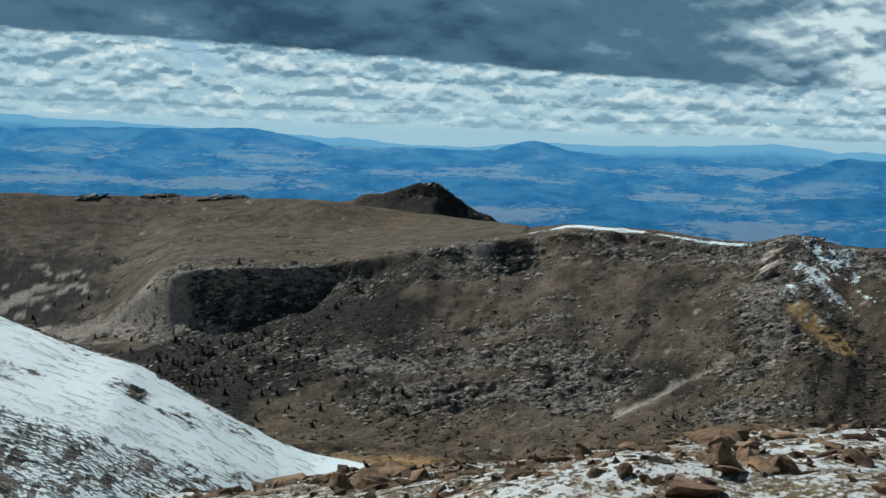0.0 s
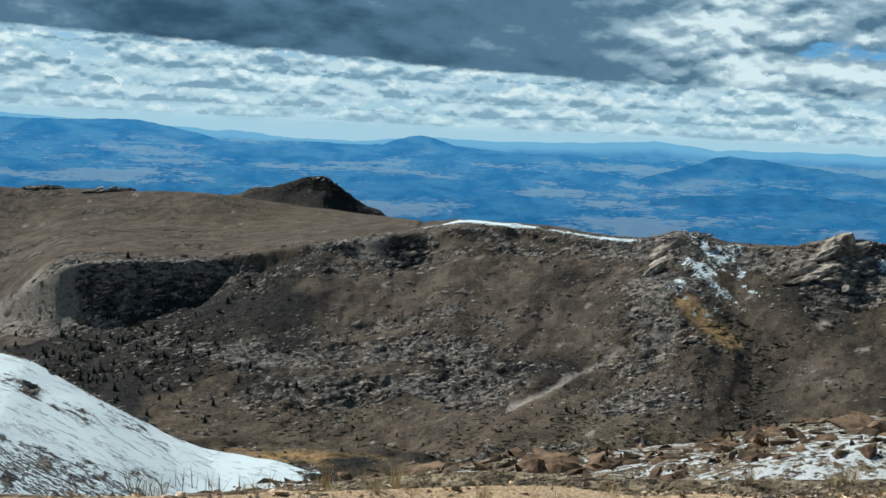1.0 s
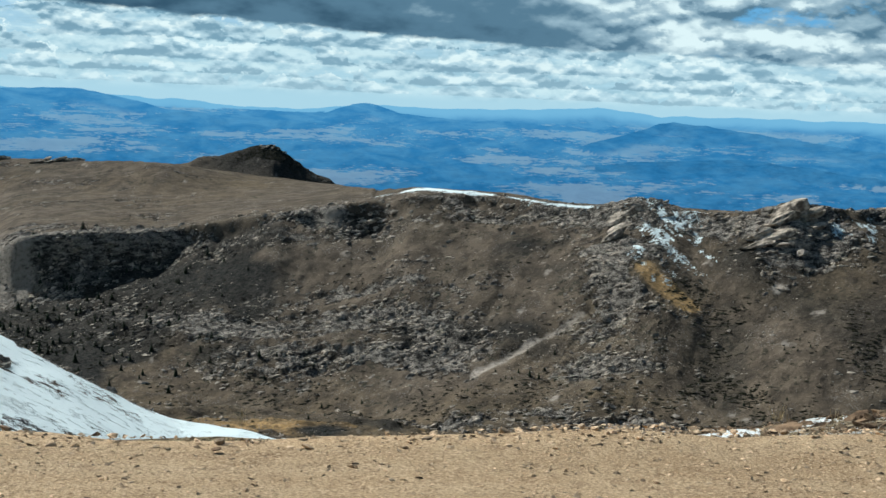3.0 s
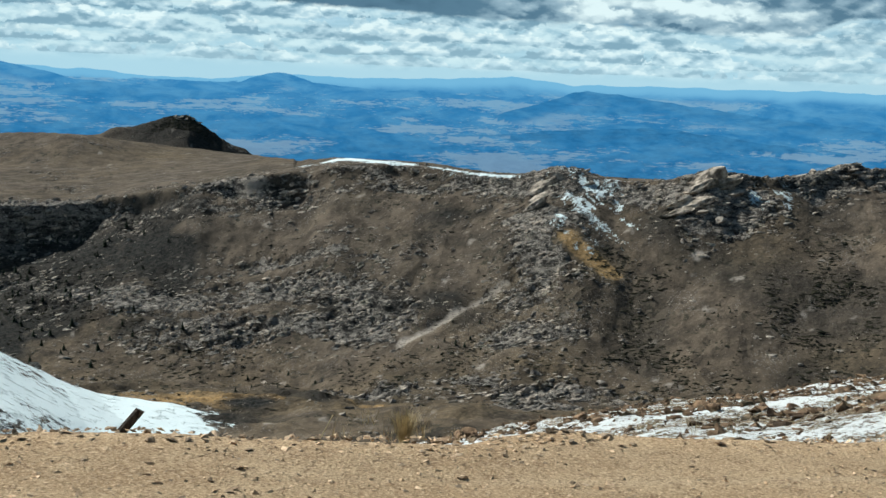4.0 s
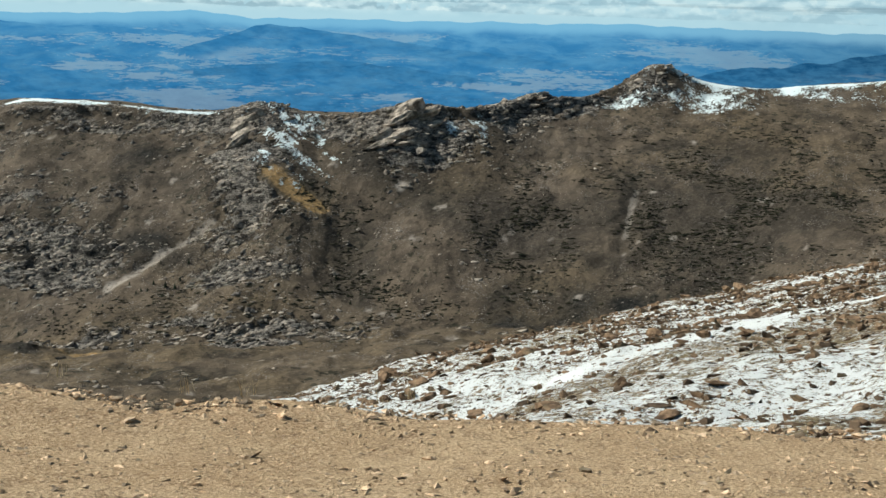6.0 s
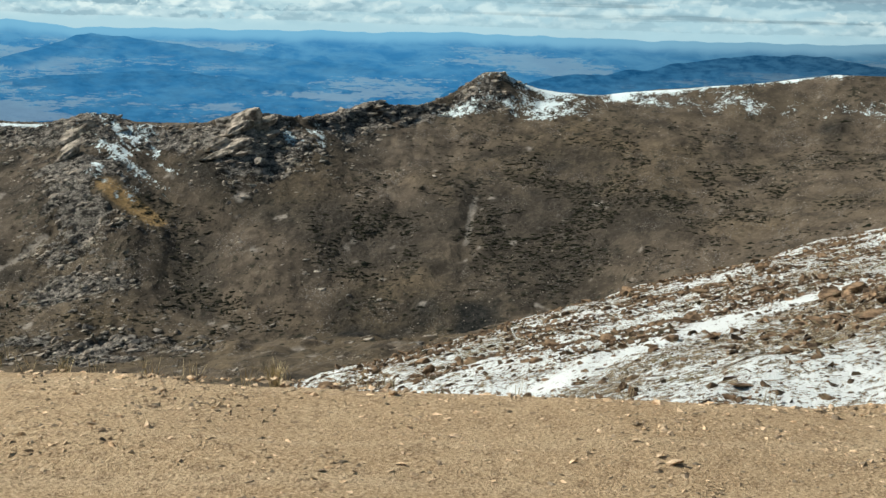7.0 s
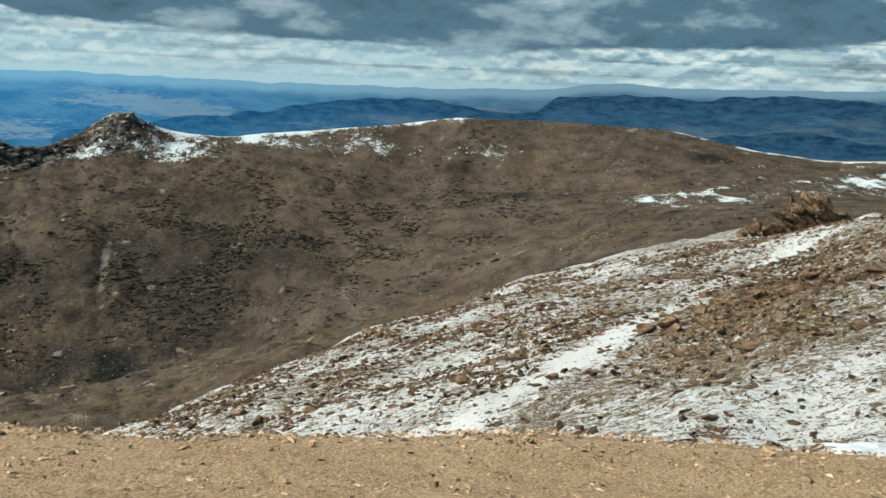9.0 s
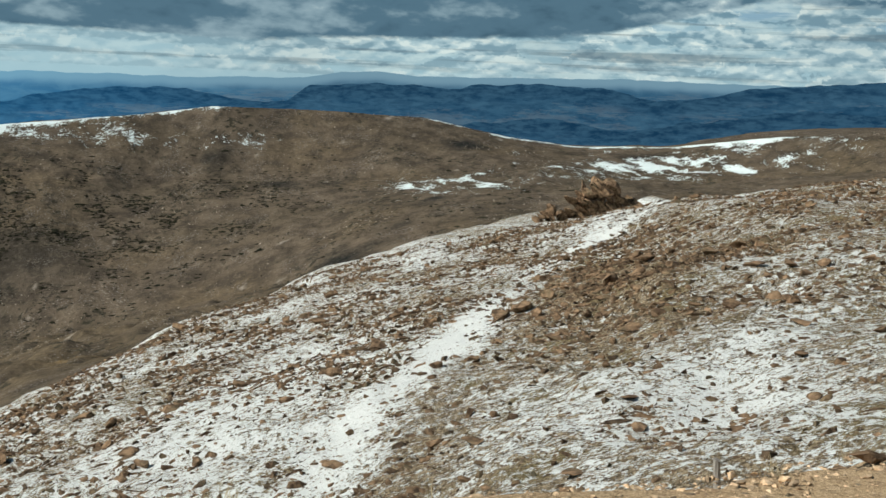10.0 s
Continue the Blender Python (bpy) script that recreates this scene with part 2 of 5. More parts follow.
def near_height(x, y):
    """The slope below the road and its rounded edge, without the road."""
    z = 3.0 - 0.0164 * x - 0.3387 * y - 1.104e-4 * x * x + 0.9956e-4 * x * y + 2.06e-4 * np.clip(y, -60, 120) ** 2
    z = z - 0.004 * np.maximum(0, x - 60) * np.maximum(0, 25 - y)
    ye = np.interp(x, [-160, -40, 0, 33, 78, 102, 128, 170, 230, 300], [75, 94, 103, 104, 107, 102, 97, 86, 54, 12])
    ye = ye + 3 * fbm(x / 20, y / 20, 2, 5)
    z = z - 0.42 * np.logaddexp(0, (y - ye) / 3) * 3
    z = z + 1.3 * np.exp(-((x - 36) / 10) ** 2 - ((y - 39) / 7) ** 2) - 1.2 * np.exp(-((x + 6) / 9) ** 2 - ((y - 37) / 7) ** 2) - 1.3 * np.exp(-((x - 25) / 5) ** 2 - ((y - 44) / 4) ** 2)
    z = z - 5.0 * np.exp(-((x - 200) / 52) ** 2 - ((y - 29) / 17) ** 2) - 1.5 * np.exp(-((x - 118) / 26) ** 2 - ((y - 20) / 8) ** 2) + 1.2 * np.exp(-((x - 112) / 40) ** 2 - ((y + 3) / 9) ** 2)
    z = z + 0.9 * fbm(x / 22, y / 22, 4, 12) + 0.25 * fbm(x / 4, y / 4, 3, 13) + 0.10 * fbm(x / 1.6, y / 1.6, 2, 14)
    return z


def ground_near(x, y):
    s, a, zr, edge = road_place(x, y)
    edge = edge + 0.14 * fbm(s / 1.6, s * 0, 3, 77)
    q = near_height(x, y)
    fall = 1 + 0.42 * smooth(x, -30, -12) * (1 - smooth(x - 0.25 * y, 0, 12))
    lip = zr - fall * np.interp(a - edge, [0, 3, 15, 25, 40, 80], [0.1, 1.5, 5.0, 5.8, 6.6, 8.0]) + 0.4 * smooth(a - edge, 2, 10) * fbm(x / 5, y / 5, 4, 19)
    q = -softmax2(-q, -lip, 0.3)
    bank = zr - 0.06 - 0.55 * np.maximum(0, a - edge) + 0.1 * fbm(x / 1.5, y / 1.5, 3, 15)
    inner = zr - 0.06 + 0.25 * np.maximum(0, -a - 9)
    out = softmax2(q, bank, 0.35)
    w = smooth(a, edge - 0.2, edge + 0.5)
    z = np.where(a < -9, inner, zr - 0.14) * (1 - w) + np.where(a > 0, out, inner) * w
    far = smooth(np.hypot(x - OX, y - OY), 120, 200)
    z = z * (1 - far) + np.where(a > 0, q, z) * far
    return np.maximum(z, flank(x, y))


# bearing from the middle; then range and height of the valley floor, the middle of the wall, the rim, the land behind
FORM_AZ = [0, 8, 11, 13, 15.5, 18, 21.5, 25, 28, 30, 32.5, 36, 39, 42, 46, 49, 52, 56, 60, 64, 67, 71, 74, 79, 83, 87, 90, 94, 98, 102, 110]
FLOOR_R = [1050, 1100, 1120, 1100, 1050, 1040, 1035, 1030, 1010, 990, 960, 880, 900, 890, 896, 900, 900, 900, 880, 940, 900, 900, 900, 850, 750, 640, 600, 570, 540, 500, 480]
FLOOR_Z = [-240, -242, -243, -243, -243, -243, -242, -237, -237, -236, -230, -222, -221, -221, -214, -209, -206, -204, -197, -184, -170, -156, -143, -113, -99, -90, -84, -79, -70, -58, -50]
WALL_R = [1450, 1440, 1430, 1400, 1312, 1300, 1290, 1190, 1130, 1112, 1080, 1018, 1040, 985, 985, 1085, 1080, 1085, 1085, 1070, 1062, 1200, 1200, 1173, 1150, 1070, 1090, 1180, 1150, 1100, 1080]
WALL_Z = [-230, -230, -228, -216, -206, -196, -176, -186, -203, -206, -200, -199, -183, -185, -184, -136, -131, -124, -120, -124, -115, -85, -83, -79, -71, -72, -68, -62, -58, -46, -36]
RIM_R = [1600, 1600, 1500, 1450, 1345, 1340, 1360, 1340, 1320, 1312, 1305, 1280, 1230, 1210, 1180, 1165, 1190, 1240, 1280, 1290, 1300, 1312, 1315, 1320, 1325, 1325, 1320, 1300, 1250, 1200, 1200]
RIM_Z = [-218, -225, -221, -203, -146, -137, -136, -119, -107, -97, -86, -84, -85, -81, -78, -74, -71, -64, -50, -49, -41, -32, -21, -22, -25, -42, -48, -44, -29, -20, -12]
BACK_R = [2000, 2000, 2000, 2000, 2000, 1950, 1850, 1950, 2000, 1700, 1380, 1350, 1300, 1280, 1260, 1260, 1260, 1310, 1350, 1360, 1370, 1380, 1385, 1390, 1395, 1395, 1390, 1400, 1500, 1500, 1500]
BACK_Z = [-93, -96, -100, -98, -98, -96, -88, -108, -121, -110, -83, -83, -86, -85, -84, -80, -76, -68, -56, -52, -43, -34, -24, -25, -28, -45, -50, -46, -27, -18, -10]


# height of the cliff that drops from the rim
CLIFF_AZ = [11, 13, 14.6, 15.8, 18, 20.4, 21.6, 23, 25, 28.5, 31, 33, 37, 41, 45, 50, 56, 60, 64]
CLIFF_H = [0, 8, 24, 38, 44, 35, 27, 18, 12, 13, 20, 10, 8, 8, 6, 10, 10, 3, 0]


# where bare rock shows: bearing, range, half-widths across and along, amount
ROCKY = [(29.5, 1105, 105, 52, 1.0), (25.0, 1150, 70, 36, 0.8), (22.3, 1195, 60, 28, 0.85), (19.0, 1245, 60, 30, 0.75), (33.5, 1050, 40, 40, 0.7), (31.0, 1190, 60, 25, 0.3),
         (41.9, 1130, 40, 80, 0.95), (40.8, 1020, 32, 40, 0.6), (43.0, 978, 42, 10, 0.95), (41.0, 905, 75, 12, 0.8), (49.0, 1140, 38, 36, 1.0), (47.5, 1118, 20, 26, 0.7),
         (12.0, 1440, 80, 55, 0.8), (42.0, 882, 62, 13, 0.95), (36.0, 925, 70, 10, 0.8), (59.4, 1274, 34, 30, 0.95)]


def bump(az, r, az0, r0, wide, deep):
    lat, rad = (az - az0) * r0 * math.pi / 180, r - r0
    return np.exp(-(lat / wide) ** 2 - (rad / deep) ** 2)


def near_line(az, r, pts):
    """Metres to a broken line of (bearing, range), which side of it (+1 to the right), and how far along it, 0 to 1."""
    lat = az * 20.0
    best, side, far = np.full(np.shape(lat), 1e9), np.zeros(np.shape(lat)), np.zeros(np.shape(lat))
    for k, ((a0, r0), (a1, r1)) in enumerate(zip(pts, pts[1:])):
        dx, dy = (a1 - a0) * 20, r1 - r0
        t = np.clip(((lat - a0 * 20) * dx + (r - r0) * dy) / (dx * dx + dy * dy), 0, 1)
        d = np.hypot(lat - a0 * 20 - dx * t, r - r0 - dy * t)
        on = d < best
        best = np.where(on, d, best)
        side = np.where(on, np.sign(dy * (lat - a0 * 20) - dx * (r - r0)), side)
        far = np.where(on, (k + t) / (len(pts) - 1), far)
    return best, side, far


def tent(d, wide, soft=4.0):
    """1 on a crest line, falling in straight flanks to 0."""
    return np.maximum(0, 1 - (np.sqrt(d * d + soft * soft) - soft) / wide) ** 1.25


# crests that run down the wall (height, half-width, line) and ravines between them (depth, half-width, line)
CRESTS = [(15, 56, [(42.6, 1200), (41.5, 1145), (42.2, 1090), (42.7, 1045), (42.2, 985), (41.0, 935)]),
          (7, 44, [(49.2, 1166), (47.8, 1122), (46.6, 1098)]),
          (9, 60, [(28.4, 1318), (26.2, 1268), (24.4, 1222), (22.6, 1170)]),
          (8, 55, [(33.0, 1300), (31.8, 1200), (31.0, 1110), (31.6, 1050)]),
          (6, 40, [(36.5, 1275), (36.0, 1190), (35.2, 1120)]),
          (6, 45, [(52.8, 1190), (52.0, 1110), (51.0, 1030)])]
RAVINES = [(5.5, 26, [(45.3, 1196), (45.2, 1130), (45.3, 1075), (46.4, 1025), (47.2, 960)]),
           (7, 13, [(31.5, 1312), (30.1, 1284)]),
           (4.5, 14, [(31.7, 1262), (30.4, 1220), (29.2, 1182)]),
           (4, 9, [(40.3, 1066), (38.3, 1049), (35.8, 1008), (34.8, 975)]),
           (3, 8, [(58.8, 1085), (58.5, 1040), (58.3, 985)]),
           (5, 30, [(39.0, 1220), (38.4, 1150), (37.6, 1090)])]


def strata(z, lat, rise, dip, wander, flat=0.42):
    """How far a slope is raised or cut into benches and risers of this height; the beds dip to the west."""
    u = (z - dip * lat + wander) / rise
    f = u - np.floor(u)
    return rise * (smooth(f, flat, 0.93) - f)


def ground_far(az, r):
    """Height, bare rock, snow, dry grass and pale gravel on a grid of bearings and ranges."""
    azd = az[:, None] + 0 * r[None, :]
    rr = r[None, :] + 0 * az[:, None]
    x, y = OX + rr * np.sin(np.radians(azd)), OY + rr * np.cos(np.radians(azd))
    lat = azd * 20.0                               # metres across, at the wall
    wob = 0.5 * fbm(az / 2.2, az * 0, 3, 3)        # uneven rim
    def table(t, blur):
        return sum(w * np.interp(az + blur * k / 4, FORM_AZ, t) for k, w in zip(range(-4, 5), (1, 2, 3, 4, 5, 4, 3, 2, 1))) / 25

    fr, fz, wr, wz = (table(t, 2.6) for t in (FLOOR_R, FLOOR_Z, WALL_R, WALL_Z))
    mr, mz, br, bz = (table(t, 0.8) for t in (RIM_R, RIM_Z, BACK_R, BACK_Z))
    mr = mr + 14 * wob
    ch = np.interp(az, CLIFF_AZ, CLIFF_H) * (1 + 0.3 * fbm(az / 1.2, az * 0, 3, 7))
    foot = np.interp(az, [14, 16, 23, 27], [0.40, 0.16, 0.16, 0.40])
    back_rise = np.interp(az, [0, 12, 15, 18], [0.66, 0.60, 0.34, 0.22])
    z = np.empty_like(rr)
    e = ground_near(OX + 255 * np.sin(np.radians(az)), OY + 255 * np.cos(np.radians(az)))
    for i in range(len(az)):
        z[i] = np.interp(r, [255, 300, fr[i], min(wr[i], mr[i] - 22), mr[i] - 4 - foot[i] * ch[i], mr[i], mr[i] + 0.72 * (br[i] - mr[i]), br[i], br[i] + 260, br[i] + 700], [e[i], min(e[i] - 22, -30), fz[i], wz[i], max(mz[i] - ch[i], wz[i]), mz[i], mz[i] + (0.72 if br[i] - mr[i] < 300 else back_rise[i]) * (bz[i] - mz[i]), bz[i], bz[i] - 130, -390])
    # round the corners off a little
    z[:, 1:-1] = (z[:, :-2] + 2 * z[:, 1:-1] + z[:, 2:]) / 4
    onwall = smooth(rr, fr[:, None] - 60, fr[:, None] + 60) * (1 - smooth(rr, mr[:, None] - 40, mr[:, None] + 25))
    floor = smooth(rr, 520, 640) * (1 - smooth(rr, fr[:, None] - 40, fr[:, None] + 40))
    z += floor * (4.5 * fbm(x / 70, y / 45, 3, 33) + 2.2 * fbm(x / 18, y / 12, 3, 35))
    rimband = np.exp(-((rr - mr[:, None] + 12) / 34) ** 2)
    back = smooth(rr, mr[:, None], mr[:, None] + 60)
    warp = 18 * fbm(x / 120, y / 120, 3, 21)
    # gullies and spurs down the wall
    z += onwall * (4.2 - 1.8 * smooth(azd, 52, 62)) * fbm((lat + 2.2 * warp) / 60, rr / 170, 4, 31)
    # crests and ravines
    fine = 3 * fbm(x / 14, y / 14, 3, 37)
    for high, wide, pts in CRESTS:
        d, _, far = near_line(azd, rr, pts)
        z += high * tent(d + fine, wide) * (0.12 + 0.88 * smooth(far, 0.02, 0.34)) * (1 - 0.45 * far)
    for deep, wide, pts in RAVINES:
        d, _, far = near_line(azd, rr, pts)
        z -= deep * np.exp(-((d + fine) / wide) ** 2) * (0.6 + 0.8 * far * (1 - far))
    z += 7 * bump(azd, rr, 29.5, 1100, 90, 45)
    # crags along the skyline
    z += 9 * bump(azd, rr, 42.4, mr[:, None] - 8, 28, 50) + 7 * bump(azd, rr, 49.0, 1162, 30, 34) + 7 * bump(azd, rr, 51.0, 1140, 28, 32) + 10 * bump(azd, rr, 54.2, 1225, 34, 22)
    z += 13 * bump(azd, rr, 59.3, 1278, 26, 34) + 12 * bump(azd, rr, 59.5, 1278, 56, 45)
    # the far knob behind the plateau
    kl, kr = (azd - 25.75) * 2500 * math.pi / 180, rr - 2500
    z = np.maximum(z, -84 - np.where(kl > 0, 0.60, 0.27) * np.maximum(0, np.abs(kl) - 12) - 0.5 * np.abs(kr) + 4 * fbm(kl / 30, kr / 30, 4, 41))
    # bare rock: the western cliff, the crags, the slabs at the wall's foot
    patch = fbm((lat + warp) / 70, (rr + 0.5 * lat + warp) / 26, 4, 51)
    rock = 1.0 * rimband * (1 - smooth(azd, 57, 62)) * smooth(azd, 13, 15) * (0.75 + 0.35 * patch)
    for a0, r0, w0, d0, top in ROCKY:
        rock = rock + top * bump(azd, rr, a0, r0, w0, d0)
    rock = rock * (0.90 + 0.75 * patch) + 0.14 * smooth(patch, 0.35, 0.8) * (onwall * (1 - smooth(azd, 52, 62)) + floor)
    rock += 0.30 * smooth(np.hypot(kl, kr), 160, 90) + 0.5 * smooth(patch, 0.3, 0.6) * back * (azd < 23)
    rock = rock * (1 - 0.95 * np.exp(-(near_line(azd, rr, [(42.7, 1100), (43.3, 1080), (44.6, 1060)])[0] / 14) ** 4))
    rock = np.clip(rock, 0, 1)
    tilt = rr + 0.45 * lat + 0.6 * warp
    block = ridged(lat / 16, tilt / 9, 3, 81) - 0.6
    wander = 7 * fbm(x / 55, y / 55, 3, 73) + 2.5 * fbm(x / 13, y / 13, 2, 75)
    hard = smooth(rock, 0.22, 0.62) * smooth(fbm(x / 30, y / 30, 3, 79), -0.55, 0.15)
    hard = hard * (1 - np.exp(-((azd - 18.5) / 4.5) ** 4 - ((rr - mr[:, None] + 8) / 30) ** 2))
    z += hard * (0.85 * strata(z, lat, 9.5, 0.22, wander) + 2.6 * block) * (1 - 0.5 * rimband)
    z += 0.6 * hard * strata(z, lat, 3.6, 0.30, 0.6 * wander)
    z += onwall * 0.9 * fbm(x / 9, y / 9, 3, 91) + back * 1.2 * fbm(x / 40, y / 40, 4, 95)
    # snow: along the rim, in the hollows of the crags, on the eastern saddle, on the flank
    fl = flank(x, y)
    onfl = fl > z
    z = np.maximum(z, fl)
    sn = fbm(x / 16, y / 16, 4, 101)
    rimsnow = np.where(azd < 50, np.exp(-((rr - mr[:, None] - np.interp(azd, [33, 37], [58, 14])) / np.interp(azd, [33, 37], [26, 13])) ** 2) * (0.95 + 0.45 * fbm(azd / 1.1, rr / 60, 3, 103)), (0.84 + 0.16 * smooth(azd, 82, 86) + 0.5 * fbm(azd / 1.1, rr / 40, 3, 105)) * np.exp(-((rr - mr[:, None] - 2) / (13 + 5 * smooth(azd, 82, 86))) ** 2))
    snow = rimsnow * (smooth(azd, 29.5, 33) * (1 - smooth(azd, 40, 41.5)) + 0.9 * smooth(azd, 58, 60) * (1 - smooth(azd, 74, 75)) + 0.9 * smooth(azd, 80.5, 83.5) * (1 - smooth(azd, 97, 101)))
    snow += np.clip(1.0 * bump(azd, rr, 58.0, 1240, 24, 16) + 1.0 * bump(azd, rr, 61.5, 1246, 38, 22) - 0.9 * bump(azd, rr, 59.4, 1276, 20, 20), 0, 0.66) + np.minimum(0.60, 1.3 * smooth(ridged((lat + 0.75 * rr) / 9, (rr - 0.6 * lat) / 45, 3, 109), 0.50, 0.80) * (bump(azd, rr, 43.7, 1148, 30, 56) + bump(azd, rr, 42.9, 1196, 34, 14) + bump(azd, rr, 51.2, 1160, 18, 22)))
    snow += 0.55 * bump(azd, rr, 65, 1276, 50, 18) + 0.42 * bump(azd, rr, 69.5, 1262, 60, 26) + 0.26 * bump(azd, rr, 75, 1250, 50, 22) + (0.25 + 0.85 * smooth(ridged((lat + 0.5 * rr) / 14, (rr - 0.4 * lat) / 60, 3, 127), 0.45, 0.8)) * (0.90 * bump(azd, rr, 84.5, 1085, 66, 60) + 0.90 * bump(azd, rr, 94, 1185, 130, 70))
    snow = snow * (1 - 0.4 * smooth(azd, 78, 82) * smooth(fbm(x / 26, y / 60, 3, 107), -0.1, 0.45) * (rr < mr[:, None] - 20))
    snow = np.clip(snow + 0.25 * sn * (snow > 0.12), 0, 1)
    px, py = x - OX - 219, y - OY - 805
    v, u = 0.262 * px + 0.965 * py, 0.965 * px - 0.262 * py
    flsnow = 0.72 + 0.8 * smooth(fbm(u / 30, v / 60, 3, 111), -0.55, 0.1) - 0.75 * smooth(v + 5 * fbm(u / 14, v / 14, 3, 113), -10, 14) - 0.9 * smooth(-v, 262 - 0.45 * (u + 20), 300 - 0.45 * (u + 20)) - 0.3 * smooth(u, 110, 190)
    flsnow = flsnow - 0.55 * np.exp(-((u - 9 - 5 * fbm(v / 40, v * 0, 2, 115)) / 5) ** 2) * smooth(fbm(u / 9, v / 26, 3, 117), -0.35, 0.3) * smooth(v, -190, -120)
    flsnow = flsnow - 0.30 * smooth(fbm(u / 5, v / 9, 3, 119), 0.42, 0.75)
    snow = np.where(onfl, np.clip(flsnow, 0, 1), snow)
    rock = np.where(onfl, 0.30 + 0.6 * smooth(-v, 240 - 0.45 * (u + 20), 290 - 0.45 * (u + 20)), rock)
    # dry golden grass
    dry = 0.32 * smooth(fbm(x / 90, y / 90, 3, 121), 0.1, 0.7) + 0.12 * smooth(azd + 6 * fbm(x / 120, y / 120, 3, 123), 50, 74) * onwall + 2.2 * np.exp(-((near_line(azd, rr, [(42.7, 1100), (43.3, 1080), (44.6, 1060)])[0] + fine) / 12) ** 2) + 0.55 * floor * (0.7 + 0.6 * patch) + 0.5 * bump(azd, rr, 33, 915, 260, 55) * (0.7 + 0.6 * patch) + 0.4 * bump(azd, rr, 21, 1060, 120, 40) + 0.45 * bump(azd, rr, 51, 1100, 34, 40) + 0.3 * bump(azd, rr, 63, 1220, 120, 45) + 0.45 * bump(azd, rr, 25.5, 1900, 60, 200)
    dry = np.clip(dry, 0, 1) * (1 - 0.8 * rock)
    # pale bare ground: the gully and the scoured face by the rim
    d, _, far = near_line(azd, rr, [(35.8, 1008), (36.8, 1022), (38.3, 1049), (40.2, 1066)])
    pale = smooth(d + 2.5 * fbm(x / 8, y / 8, 3, 131), 8.0 - 4 * far, 3.0 - 2 * far) * (1 - 0.4 * far)
    # pale gravel spur; its sunlit left side is put into the colour
    d, side, far = near_line(azd, rr, [(16.0, 1347), (13.5, 1432), (10.8, 1490)])
    pale = np.maximum(pale, 0.95 * smooth(np.where(side > 0, 3.5 * d, d) + 9 * fbm(x / 22, y / 22, 3, 133), 34, 12))
    d, _, far = near_line(azd, rr, [(58.7, 1075), (58.5, 1040), (58.3, 1000)])
    pale = np.maximum(pale, 0.5 * smooth(d + 1.5 * fbm(x / 8, y / 8, 3, 135), 3.2, 1.0))
    pale = np.maximum(pale, smooth(bump(azd, rr, 29.0, 1304, 11, 12) + 0.3 * sn, 0.35, 0.7))
    pale = np.maximum(pale, 0.9 * smooth(bump(azd, rr, 12.6, 1420, 60, 45) + 0.35 * sn, 0.3, 0.7))
    pale = np.maximum(pale, 0.8 * smooth(bump(azd, rr, 9.5, 1640, 60, 90) + 0.9 * sn, 0.8, 1.1))
    pale = np.maximum(pale, smooth(bump(azd, rr, 48.4, 1083, 7, 6) + 0.2 * sn, 0.4, 0.7))
    # dark ground under the western cliff: scrub, and shade put into the colour
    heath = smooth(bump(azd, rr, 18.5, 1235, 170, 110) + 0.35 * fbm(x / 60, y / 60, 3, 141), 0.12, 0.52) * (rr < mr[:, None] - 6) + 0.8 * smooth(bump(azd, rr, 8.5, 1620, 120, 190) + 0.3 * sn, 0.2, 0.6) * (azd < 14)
    heath = np.maximum(heath, 0.4 * smooth(0.9 * bump(azd, rr, 46.3, 1000, 26, 75) + 0.25 * sn, 0.3, 0.7))
    heath = np.maximum(heath, 0.42 * smooth(bump(azd, rr, 59.0, 1030, 190, 105) + 0.45 * fbm(x / 45, y / 90, 3, 143), 0.2, 0.75))
    heath = np.maximum(heath, 0.85 * smooth(np.hypot(kl, kr), 190, 60))
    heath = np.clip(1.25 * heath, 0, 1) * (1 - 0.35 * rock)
    return x, y, z, rock, snow, dry, pale, heath


